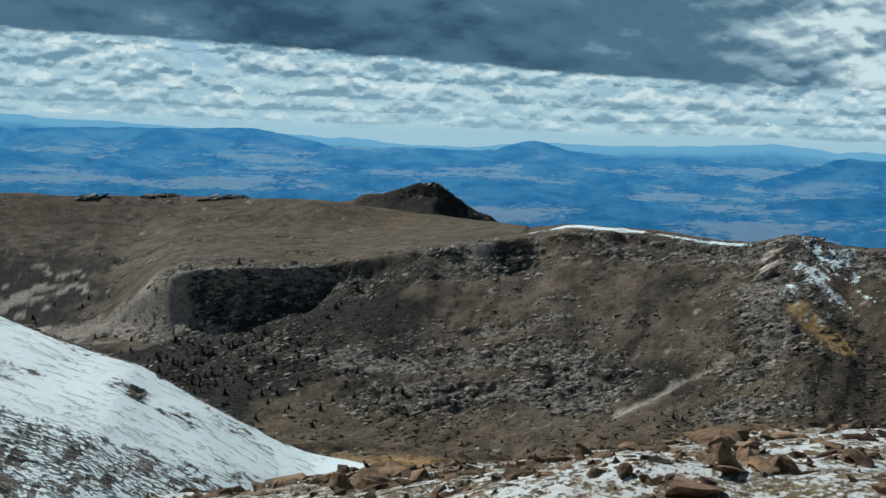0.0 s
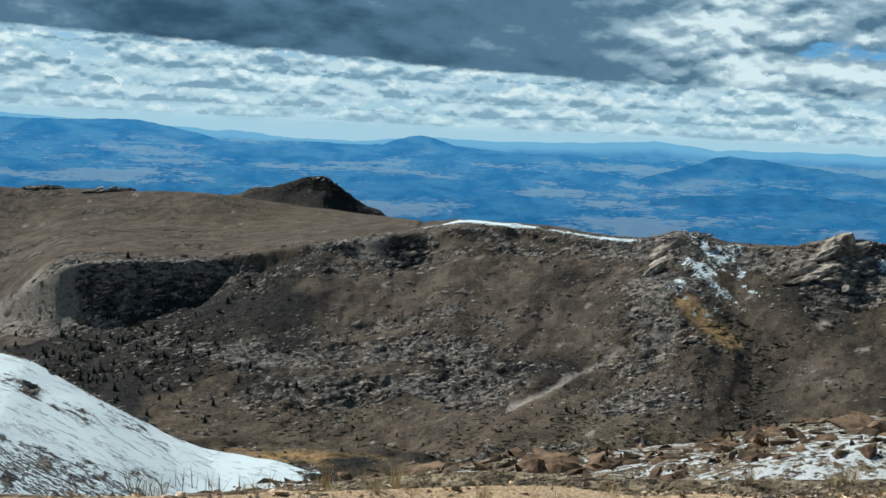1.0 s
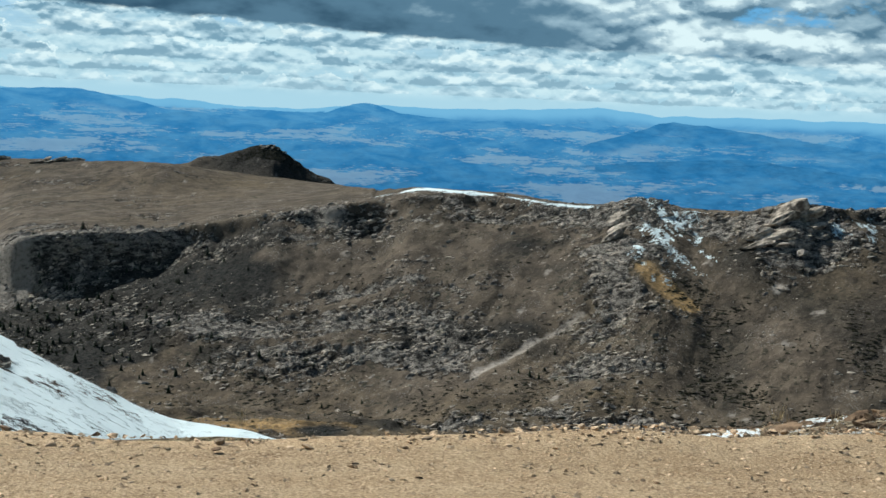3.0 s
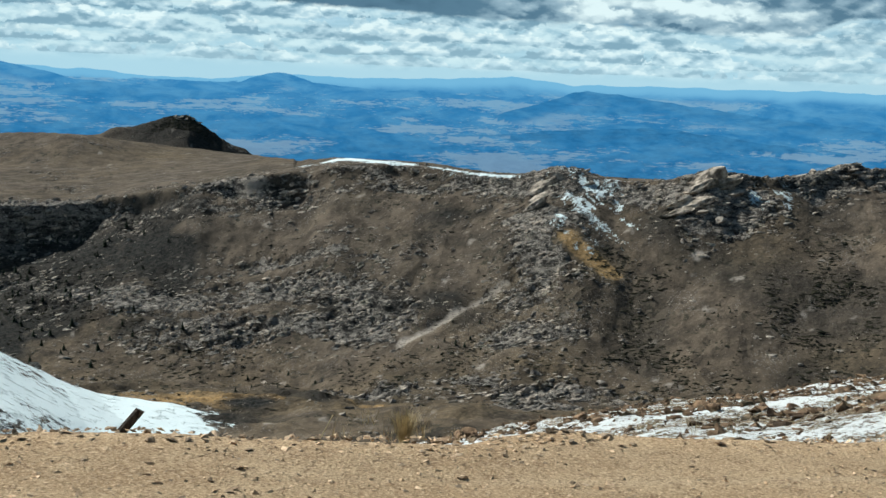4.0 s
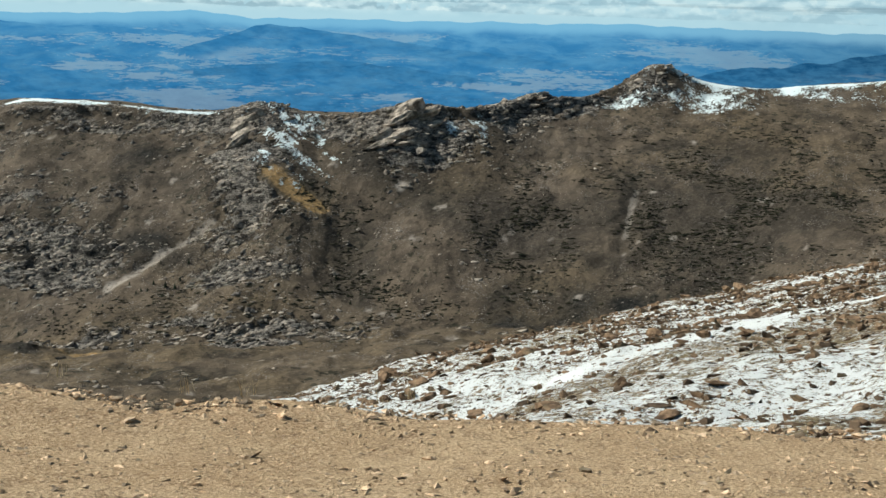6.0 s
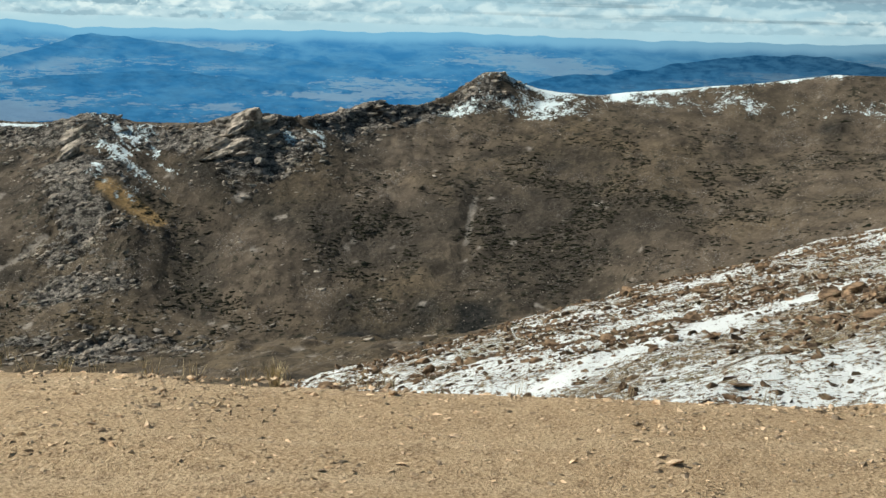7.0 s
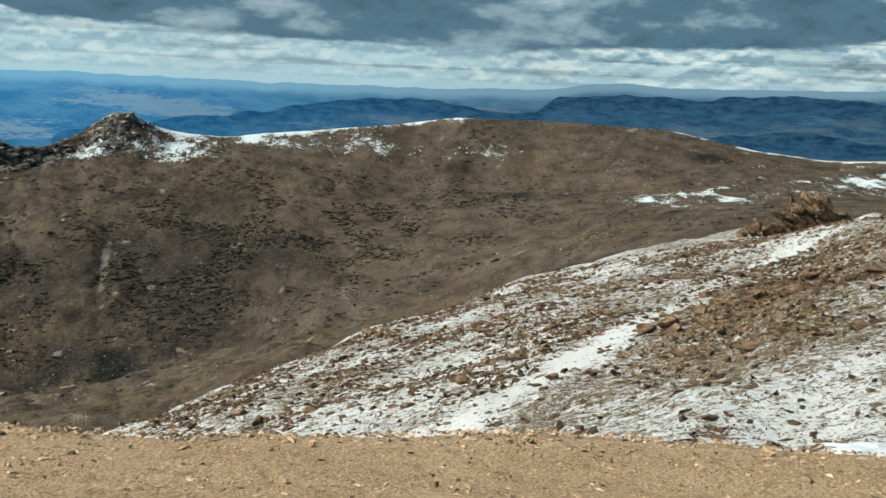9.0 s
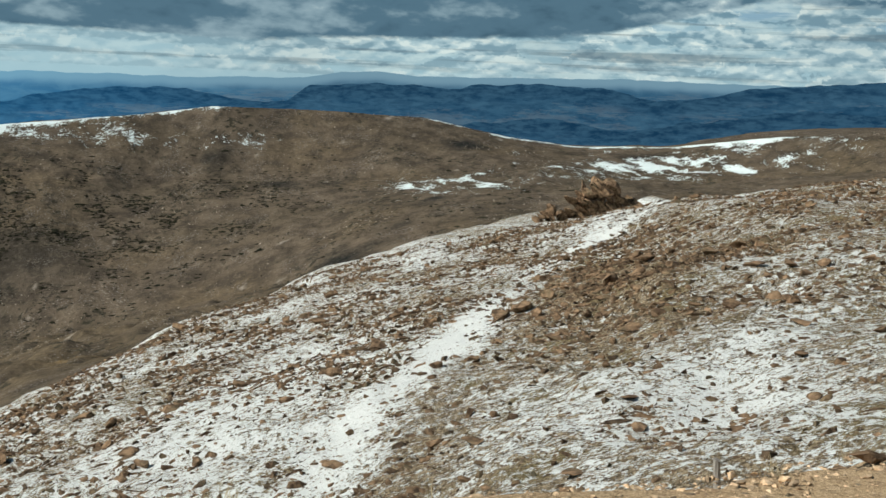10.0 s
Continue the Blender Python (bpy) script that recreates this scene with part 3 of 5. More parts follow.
# ---------------------------------------------------------------- materials
class Nodes:
    """Short hand for a node material."""

    def __init__(self, name):
        self.mat = bpy.data.materials.new(name)
        self.mat.use_nodes = True
        self.nt = self.mat.node_tree
        self.bsdf = self.nt.nodes["Principled BSDF"]
        self.pos = self.nt.nodes.new("ShaderNodeNewGeometry").outputs["Position"]

    def n(self, kind):
        return self.nt.nodes.new(kind)

    def put(self, v, sock):
        if isinstance(v, (int, float)):
            sock.default_value = v
        elif isinstance(v, tuple):
            sock.default_value = (*v, 1) if len(sock.default_value) == 4 else v
        else:
            self.nt.links.new(v, sock)

    def attr(self, name):
        a = self.n("ShaderNodeAttribute")
        a.attribute_name = name
        return a.outputs["Fac"]

    def rand(self):
        return self.n("ShaderNodeObjectInfo").outputs["Random"]

    def island(self):
        return self.n("ShaderNodeNewGeometry").outputs["Random Per Island"]

    def noise(self, scale, detail=5.0, rough=0.55, stretch=None, dist=0.0, vec=None):
        t = self.n("ShaderNodeTexNoise")
        v = vec or self.pos
        if stretch:
            m = self.n("ShaderNodeMapping")
            self.nt.links.new(v, m.inputs[0])
            m.inputs["Scale"].default_value = stretch
            v = m.outputs[0]
        self.nt.links.new(v, t.inputs["Vector"])
        t.inputs["Scale"].default_value, t.inputs["Detail"].default_value = scale, detail
        t.inputs["Roughness"].default_value, t.inputs["Distortion"].default_value = rough, dist
        return t.outputs[0]

    def cells(self, scale, feature="F1"):
        t = self.n("ShaderNodeTexVoronoi")
        t.feature = feature
        self.nt.links.new(self.pos, t.inputs["Vector"])
        t.inputs["Scale"].default_value = scale
        return t

    def math(self, op, a, b=0.0, clamp=False):
        m = self.n("ShaderNodeMath")
        m.operation, m.use_clamp = op, clamp
        self.put(a, m.inputs[0])
        self.put(b, m.inputs[1])
        return m.outputs[0]

    def step(self, v, lo, hi):
        m = self.n("ShaderNodeMapRange")
        m.interpolation_type = "SMOOTHSTEP"
        self.put(v, m.inputs[0])
        m.inputs[1].default_value, m.inputs[2].default_value = lo, hi
        return m.outputs[0]

    def mix(self, f, a, b):
        m = self.n("ShaderNodeMix")
        m.data_type = "RGBA"
        self.put(f, m.inputs[0])
        self.put(a, m.inputs[6])
        self.put(b, m.inputs[7])
        return m.outputs[2]

    def bump(self, height, strength, distance, prev=None):
        b = self.n("ShaderNodeBump")
        b.inputs["Strength"].default_value, b.inputs["Distance"].default_value = strength, distance
        self.put(height, b.inputs["Height"])
        if prev is not None:
            self.nt.links.new(prev, b.inputs["Normal"])
        return b.outputs[0]

    def finish(self, colour, rough=0.9, normal=None, spec=0.2):
        self.put(colour, self.bsdf.inputs["Base Color"])
        self.put(rough, self.bsdf.inputs["Roughness"])
        self.bsdf.inputs["Specular IOR Level"].default_value = spec
        if normal is not None:
            self.nt.links.new(normal, self.bsdf.inputs["Normal"])
        return self.mat


def mat_far_ground():
    m = Nodes("alpine_tundra")
    big, mid, fine, tiny = m.noise(0.010, 5), m.noise(0.055, 6, 0.62), m.noise(0.30, 6, 0.68), m.noise(1.3, 4, 0.7)
    turf = m.mix(m.step(mid, 0.36, 0.64), (0.077, 0.062, 0.047), (0.152, 0.121, 0.089))
    turf = m.mix(m.step(big, 0.42, 0.60), turf, m.mix(m.step(mid, 0.40, 0.62), (0.069, 0.056, 0.042), (0.127, 0.102, 0.073)))
    turf = m.mix(m.math("MULTIPLY", m.step(fine, 0.55, 0.66), 0.55), turf, (0.206, 0.171, 0.130))
    turf = m.mix(m.math("MULTIPLY", m.step(tiny, 0.57, 0.66), 0.5), turf, (0.030, 0.027, 0.022))
    straw = m.mix(m.step(fine, 0.35, 0.65), (0.085, 0.064, 0.037), (0.190, 0.140, 0.078))
    col = m.mix(m.math("MULTIPLY", m.math("MULTIPLY", m.attr("dry"), 0.9), m.step(mid, 0.25, 0.60)), turf, straw)
    gold = m.mix(m.step(fine, 0.35, 0.65), (0.26, 0.170, 0.075), (0.50, 0.325, 0.145))
    col = m.mix(m.math("MULTIPLY", m.step(m.attr("dry"), 0.80, 1.0), m.step(mid, 0.22, 0.42)), col, gold)
    # loose stones, in fields and singly
    st = m.cells(0.55)
    stone = m.math("MULTIPLY", m.step(st.outputs["Distance"], 0.36, 0.20), m.step(m.noise(0.03, 5, 0.65), 0.47, 0.62))
    col = m.mix(stone, col, m.mix(st.outputs["Color"], (0.12, 0.108, 0.096), (0.33, 0.30, 0.265)))
    # dwarf willow and juniper, in streaks down the slope
    sh = m.noise(0.16, 4, 0.62)
    dens = m.step(m.noise(0.018, 4, 0.6), 0.46, 0.60)
    col = m.mix(m.math("MULTIPLY", m.math("MULTIPLY", m.step(sh, 0.54, 0.62), dens), 0.85), col, m.mix(tiny, (0.018, 0.020, 0.014), (0.045, 0.044, 0.030)))
    rk = m.noise(0.10, 9, 0.72, (1, 1, 2.6))
    rockc = m.mix(m.step(rk, 0.42, 0.60), (0.044, 0.040, 0.036), (0.38, 0.342, 0.29))
    rockc = m.mix(m.math("MULTIPLY", m.step(fine, 0.55, 0.66), 0.75), rockc, (0.56, 0.51, 0.44))
    rockc = m.mix(m.step(tiny, 0.54, 0.62), rockc, (0.035, 0.033, 0.031))
    rmask = m.step(m.math("ADD", m.attr("rock"), m.math("MULTIPLY", m.math("SUBTRACT", m.noise(0.09, 7, 0.7), 0.5), 2.6)), 0.44, 0.62)
    col = m.mix(rmask, col, rockc)
    # near-black tone for dark scrub and for shade under the western cliff
    dark_tone = m.mix(m.step(fine, 0.38, 0.62), (0.012, 0.014, 0.013), (0.042, 0.039, 0.034))
    col = m.mix(m.math("MULTIPLY", m.attr("heath"), m.step(mid, 0.22, 0.46)), col, dark_tone)
    col = m.mix(m.math("MULTIPLY", m.attr("pale"), m.step(fine, 0.25, 0.55)), col, m.mix(fine, (0.27, 0.225, 0.18), (0.46, 0.42, 0.365)))
    sn = m.noise(0.15, 8, 0.68)
    sn2 = m.noise(0.55, 5, 0.7, (1.0, 1.0, 0.5))
    speck = m.math("ADD", m.math("MULTIPLY", m.math("SUBTRACT", sn, 0.5), 1.6), m.math("MULTIPLY", m.math("SUBTRACT", sn2, 0.5), 1.8))
    smask = m.math("MULTIPLY", m.step(m.math("ADD", m.attr("snow"), speck), 0.50, 0.62), m.step(m.attr("snow"), 0.08, 0.2))
    col = m.mix(smask, col, m.mix(fine, (0.64, 0.76, 0.77), (0.80, 0.87, 0.86)))
    rough_land = m.math("SUBTRACT", 1.0, m.math("MULTIPLY", smask, 0.75))
    h = m.math("MULTIPLY", m.math("ADD", m.math("MULTIPLY", fine, 1.0), m.math("MULTIPLY", tiny, 0.35)), rough_land)
    nrm = m.bump(h, 1.0, 1.5)
    nrm = m.bump(m.math("MULTIPLY", rk, m.math("MULTIPLY", rmask, rough_land)), 1.0, 6.0, nrm)
    return m.finish(col, 0.95, nrm, 0.05)


def mat_near_ground():
    m = Nodes("gravelly_slope")
    big, mid, fine, grain = m.noise(0.05, 5), m.noise(0.5, 6, 0.6), m.noise(4.0, 6, 0.65), m.noise(22.0, 4, 0.6)
    soil = m.mix(m.step(mid, 0.35, 0.65), (0.165, 0.125, 0.078), (0.440, 0.345, 0.215))
    soil = m.mix(m.step(fine, 0.45, 0.62), soil, (0.60, 0.485, 0.325))
    soil = m.mix(m.step(grain, 0.54, 0.64), soil, (0.075, 0.054, 0.038))
    soil = m.mix(m.math("MULTIPLY", m.step(m.noise(1.3, 6, 0.7), 0.54, 0.66), 0.8), soil, (0.070, 0.052, 0.036))
    grass = m.mix(fine, (0.15, 0.120, 0.050), (0.36, 0.29, 0.130))
    soil = m.mix(m.math("MULTIPLY", m.step(m.noise(0.13, 4), 0.50, 0.60), 0.6), soil, grass)
    # small stones set in the ground
    cl = m.cells(3.2)
    stn = m.math("MULTIPLY", m.step(cl.outputs["Distance"], 0.42, 0.26), m.step(mid, 0.40, 0.58))
    soil = m.mix(stn, soil, m.mix(cl.outputs["Color"], (0.10, 0.068, 0.045), (0.36, 0.265, 0.185)))
    # wind-blown snow lies in streaks across the slope
    streak = m.noise(0.42, 6, 0.66, (0.8, 1.0, 1.0), 0.2)
    spot = m.noise(1.7, 7, 0.72, (1.0, 0.8, 1.0))
    v = m.math("ADD", m.math("MULTIPLY", m.math("SUBTRACT", m.attr("snow"), 0.5), 1.5), m.math("MULTIPLY", m.math("SUBTRACT", streak, 0.5), 1.2))
    v = m.math("ADD", v, m.math("MULTIPLY", m.math("SUBTRACT", spot, 0.5), 3.4))
    v = m.math("ADD", v, m.math("MULTIPLY", m.math("SUBTRACT", m.noise(6.0, 5, 0.75, (1.3, 0.8, 1.0)), 0.5), 3.2))
    v = m.math("ADD", m.math("SUBTRACT", v, m.math("MULTIPLY", stn, 0.35)), 0.54)
    # dark specks: shade beside small stones and tufts put into the soil colour
    soil = m.mix(m.math("MULTIPLY", m.step(m.noise(7.5, 4, 0.75), 0.53, 0.59), 0.85), soil, (0.062, 0.046, 0.030))
    smask = m.step(v, 0.455, 0.515)
    col = m.mix(smask, soil, m.mix(fine, (0.70, 0.735, 0.72), (0.83, 0.85, 0.825)))
    lumps = m.noise(2.4, 6, 0.72, (1.0, 0.7, 1.0))
    h = m.math("ADD", m.math("ADD", m.math("MULTIPLY", fine, 0.6), m.math("MULTIPLY", grain, 0.25)), m.math("MULTIPLY", m.math("MULTIPLY", lumps, 0.9), m.math("SUBTRACT", 1.0, m.math("MULTIPLY", smask, 0.8))))
    h = m.math("MULTIPLY", h, m.math("SUBTRACT", 1.0, m.math("MULTIPLY", smask, 0.4)))
    nrm = m.bump(m.math("ADD", h, m.math("MULTIPLY", smask, 0.20)), 1.0, 0.50)
    return m.finish(col, 0.92, nrm, 0.15)


def mat_road():
    m = Nodes("road_gravel")
    a, b, c, d = m.noise(0.35, 4), m.noise(2.2, 6, 0.62), m.noise(42.0, 5, 0.7), m.noise(11.0, 6, 0.7)
    lane = m.n("ShaderNodeCombineXYZ")
    m.put(m.math("MULTIPLY", m.attr("along"), 0.10), lane.inputs[0])
    m.put(m.math("MULTIPLY", m.attr("across"), 2.1), lane.inputs[1])
    rut = m.noise(1.0, 5, 0.62, None, 0.1, lane.outputs[0])
    col = m.mix(m.step(a, 0.38, 0.62), (0.40, 0.275, 0.156), (0.475, 0.334, 0.194))
    col = m.mix(m.math("MULTIPLY", m.step(b, 0.40, 0.66), 0.7), col, (0.54, 0.397, 0.240))
    grains = m.noise(70.0, 4, 0.78)
    col = m.mix(m.math("MULTIPLY", m.step(rut, 0.54, 0.68), 0.40), col, (0.36, 0.240, 0.138))
    col = m.mix(m.math("MULTIPLY", m.step(rut, 0.48, 0.36), 0.55), col, (0.56, 0.42, 0.265))
    col = m.mix(m.math("MULTIPLY", m.step(d, 0.47, 0.38), 0.55), col, (0.23, 0.150, 0.086))
    col = m.mix(m.math("MULTIPLY", m.step(grains, 0.50, 0.62), 0.8), col, (0.72, 0.55, 0.36))
    col = m.mix(m.math("MULTIPLY", m.step(grains, 0.45, 0.37), 0.8), col, (0.16, 0.102, 0.058))
    col = m.mix(m.math("MULTIPLY", m.step(c, 0.56, 0.66), 0.6), col, (0.14, 0.088, 0.05))
    nrm = m.bump(m.math("ADD", m.math("ADD", grains, m.math("MULTIPLY", c, 0.5)), m.math("MULTIPLY", d, 1.2)), 1.0, 0.013)
    return m.finish(col, 0.95, nrm, 0.08)


def mat_backdrop():
    """Land tens of kilometres off; blue haze is painted into its colour, which glows."""
    m = Nodes("hazed_distant_land")
    air, open_land, east = m.attr("air"), m.attr("plain"), m.attr("east")
    up = m.n("ShaderNodeCombineXYZ")
    m.put(m.attr("bearing"), up.inputs[0])
    m.put(m.attr("rise"), up.inputs[1])
    slope = up.outputs[0]
    woods = m.noise(1.0, 8, 0.68, (1.3, 4.2, 1), 0.25, slope)
    ridge = m.noise(1.0, 6, 0.62, (0.55, 1.8, 1), 0.5, slope)
    patch = m.noise(1.0, 7, 0.66, (0.75, 6.5, 1), 0.35, slope)
    bits = m.noise(1.0, 5, 0.66, (2.6, 15.0, 1), 0.2, slope)
    where = m.noise(1.0, 3, 0.5, (0.14, 1.1, 1), 0.2, slope)
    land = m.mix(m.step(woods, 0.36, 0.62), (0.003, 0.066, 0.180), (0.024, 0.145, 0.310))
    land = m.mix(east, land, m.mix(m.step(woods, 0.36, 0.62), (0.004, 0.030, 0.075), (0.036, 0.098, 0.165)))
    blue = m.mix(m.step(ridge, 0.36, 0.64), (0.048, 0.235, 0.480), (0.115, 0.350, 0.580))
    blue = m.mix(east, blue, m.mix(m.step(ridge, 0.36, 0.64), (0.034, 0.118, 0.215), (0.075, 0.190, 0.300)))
    # the haze is mixed into the land colour by its share
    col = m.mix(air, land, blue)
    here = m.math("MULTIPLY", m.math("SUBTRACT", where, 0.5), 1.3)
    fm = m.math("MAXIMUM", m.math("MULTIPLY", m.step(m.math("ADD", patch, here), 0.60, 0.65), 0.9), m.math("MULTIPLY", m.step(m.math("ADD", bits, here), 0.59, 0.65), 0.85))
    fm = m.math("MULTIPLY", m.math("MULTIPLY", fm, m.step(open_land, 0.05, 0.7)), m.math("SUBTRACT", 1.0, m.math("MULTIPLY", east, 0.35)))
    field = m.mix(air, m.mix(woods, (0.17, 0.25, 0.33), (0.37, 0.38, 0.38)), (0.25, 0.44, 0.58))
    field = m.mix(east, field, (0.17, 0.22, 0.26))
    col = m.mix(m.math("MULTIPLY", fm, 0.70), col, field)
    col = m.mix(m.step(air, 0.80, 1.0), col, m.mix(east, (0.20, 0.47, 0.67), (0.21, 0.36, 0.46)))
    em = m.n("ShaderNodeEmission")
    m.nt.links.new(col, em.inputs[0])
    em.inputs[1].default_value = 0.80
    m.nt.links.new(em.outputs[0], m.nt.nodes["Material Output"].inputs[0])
    return m.mat


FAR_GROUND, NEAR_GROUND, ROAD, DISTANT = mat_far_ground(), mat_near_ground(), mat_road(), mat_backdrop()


# ---------------------------------------------------------------- meshes from grids
def grid_mesh(name, grids, mats, smooth_shade=True):
    """One mesh out of one or more grids (x, y, z, attributes, material index, wrap)."""
    vs, fs, mi, at, base = [], [], [], {}, 0
    keys = sorted({k for g in grids for k in g[3]})
    for x, y, z, attrs, slot in grids:
        h, w = x.shape
        vs.append(np.stack([x.ravel(), y.ravel(), z.ravel()], 1))
        i = (np.arange(h - 1)[:, None] * w + np.arange(w - 1)[None, :]).ravel() + base
        fs.append(np.stack([i, i + w, i + w + 1, i + 1], 1))
        mi.append(np.full(len(i), slot))
        for k in keys:
            at.setdefault(k, []).append(np.ravel(attrs[k]) if k in attrs else np.zeros(h * w))
        base += h * w
    v, f, mi = np.concatenate(vs), np.concatenate(fs), np.concatenate(mi)
    me = bpy.data.meshes.new(name)
    me.vertices.add(len(v))
    me.vertices.foreach_set("co", v.astype(np.float32).ravel())
    me.loops.add(4 * len(f))
    me.loops.foreach_set("vertex_index", f.astype(np.int32).ravel())
    me.polygons.add(len(f))
    me.polygons.foreach_set("loop_start", np.arange(0, 4 * len(f), 4, dtype=np.int32))
    me.polygons.foreach_set("material_index", mi.astype(np.int32))
    me.polygons.foreach_set("use_smooth", np.full(len(f), smooth_shade))
    for k in keys:
        me.attributes.new(k, "FLOAT", "POINT").data.foreach_set("value", np.concatenate(at[k]).astype(np.float32))
    for m in mats:
        me.materials.append(m)
    me.update()
    me.validate()
    return new(name, me)


def near_snow(x, y):
    """Drifts on the slope below the road."""
    s, a, _, edge = road_place(x, y)
    v = 0.425 + 0.15 * fbm(x / 16, y / 8, 3, 131)
    # a long drift in the hollow, running up and across the slope
    mid = np.interp(x, [-10, 0, 10, 15, 20, 30, 50, 60, 80, 95, 120], [60, 58.8, 58.3, 57, 56, 54.8, 52.6, 51.2, 46.4, 40, 30]) + 0.5 * np.sin(x / 6)
    v = v + np.interp(x, [0, 45, 65, 120], [0.52, 0.50, 0.32, 0.30]) * np.exp(-((y - mid) / np.interp(x, [0, 50, 110], [2.7, 2.6, 2.0])) ** 2) * smooth(x, -20, 2)
    v = v + 0.10 * smooth(y, 58, 68) + 0.06 * np.exp(-((x - 12) / 26) ** 2 - ((y - 31) / 9) ** 2) + 0.25 * np.exp(-((y - (44 - 0.10 * (x - 75))) / 3.0) ** 2) * smooth(x, 70, 95)
    v = v - 0.36 * np.exp(-((x - 46) / 26) ** 2 - ((y - 42) / 6) ** 2) 
    v = v + 0.12 * np.exp(-((x - 8) / 5) ** 2 - ((y - 34.5) / 2.6) ** 2) + 0.16 * np.exp(-((x + 8) / 7) ** 2 - ((y - 42) / 4) ** 2) + 0.10 * np.exp(-((x + 14) / 16) ** 2 - ((y - 36) / 6) ** 2)
    v = v - 1.2 * (1 - smooth(a, edge - 0.5, edge + 2.0))
    return np.clip(v, -0.5, 1.0)


az_n = np.r_[np.arange(-180, -30, 2.5), np.arange(-30, 125, 0.25), np.arange(125, 180.1, 2.5)]
r_n = np.r_[np.arange(0, 70, 0.55), np.arange(70, 180, 0.95), np.arange(180, 262, 1.8)]
AZ, RR = np.meshgrid(az_n, r_n, indexing="ij")
XN, YN = OX + RR * np.sin(np.radians(AZ)), OY + RR * np.cos(np.radians(AZ))
ZN = ground_near(XN, YN)
near_grid = (XN, YN, ZN, {"snow": near_snow(XN, YN)}, 0)

az_f = np.r_[np.arange(-180, -4, 4.0), np.arange(-4, 8, 0.15), np.arange(8, 66, 0.08), np.arange(66, 108, 0.13), np.arange(110, 181, 4.0)]
r_f = np.r_[np.arange(255, 560, 20), np.arange(560, 860, 6), np.arange(860, 1420, 2.7), np.arange(1420, 2620, 13), np.arange(2620, 3101, 60)]
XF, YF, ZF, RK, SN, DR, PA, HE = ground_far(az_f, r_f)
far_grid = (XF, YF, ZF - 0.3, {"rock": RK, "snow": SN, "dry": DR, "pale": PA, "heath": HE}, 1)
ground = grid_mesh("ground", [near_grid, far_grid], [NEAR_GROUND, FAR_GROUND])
tagged(ground, "bare alpine slopes of brown tundra and rock with wind-blown snow", "ground", kind="structure")

# the gravel road
js = np.arange(0, ROAD_S[-1], 0.3)
ja = np.arange(-9.4, 7.01, 0.22)
SS, AA = np.meshgrid(js, ja, indexing="ij")
cx, cy, cz, tx, ty, ed = (np.interp(SS, ROAD_S, v) for v in (ROAD_X, ROAD_Y, ROAD_Z, ROAD_TX, ROAD_TY, ROAD_EDGE))
wear = ed + 0.14 * fbm(SS / 1.6, SS * 0, 3, 77)
XR, YR = cx + AA * ty, cy - AA * tx
ZR = cz + 0.05 * fbm(SS / 6, AA / 1.2, 3, 141) + 0.02 * fbm(SS / 0.8, AA / 0.8, 3, 143) - 1.5 * np.maximum(0, AA - wear) - 0.5 * np.maximum(0, -AA - 8.6)
road = grid_mesh("road", [(XR, YR, ZR, {"along": SS, "across": AA}, 0)], [ROAD])
tagged(road, "unpaved mountain road of tan decomposed granite gravel", "road", kind="structure")

# distant plains and ranges
az_b = np.r_[np.arange(-180, -8, 3.0), np.arange(-8, 116, 0.15), np.arange(116, 181, 3.0)]
r_b = np.r_[np.arange(2400, 4400, 30), np.arange(4400, 4931, 10)]
AB, RB = np.meshgrid(az_b, r_b, indexing="ij")
XB, YB = OX + RB * np.sin(np.radians(AB)), OY + RB * np.cos(np.radians(AB))


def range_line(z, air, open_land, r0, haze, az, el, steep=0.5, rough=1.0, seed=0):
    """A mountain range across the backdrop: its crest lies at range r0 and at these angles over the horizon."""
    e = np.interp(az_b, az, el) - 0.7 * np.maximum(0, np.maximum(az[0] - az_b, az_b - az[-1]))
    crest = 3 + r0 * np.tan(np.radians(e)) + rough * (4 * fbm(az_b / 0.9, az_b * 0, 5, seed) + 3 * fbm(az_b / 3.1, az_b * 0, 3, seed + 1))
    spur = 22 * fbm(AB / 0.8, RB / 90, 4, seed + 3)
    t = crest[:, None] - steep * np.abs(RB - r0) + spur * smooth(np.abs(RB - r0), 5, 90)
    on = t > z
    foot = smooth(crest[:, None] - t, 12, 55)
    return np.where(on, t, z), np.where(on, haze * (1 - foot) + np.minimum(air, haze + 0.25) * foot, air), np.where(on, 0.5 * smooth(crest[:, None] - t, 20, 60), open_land)


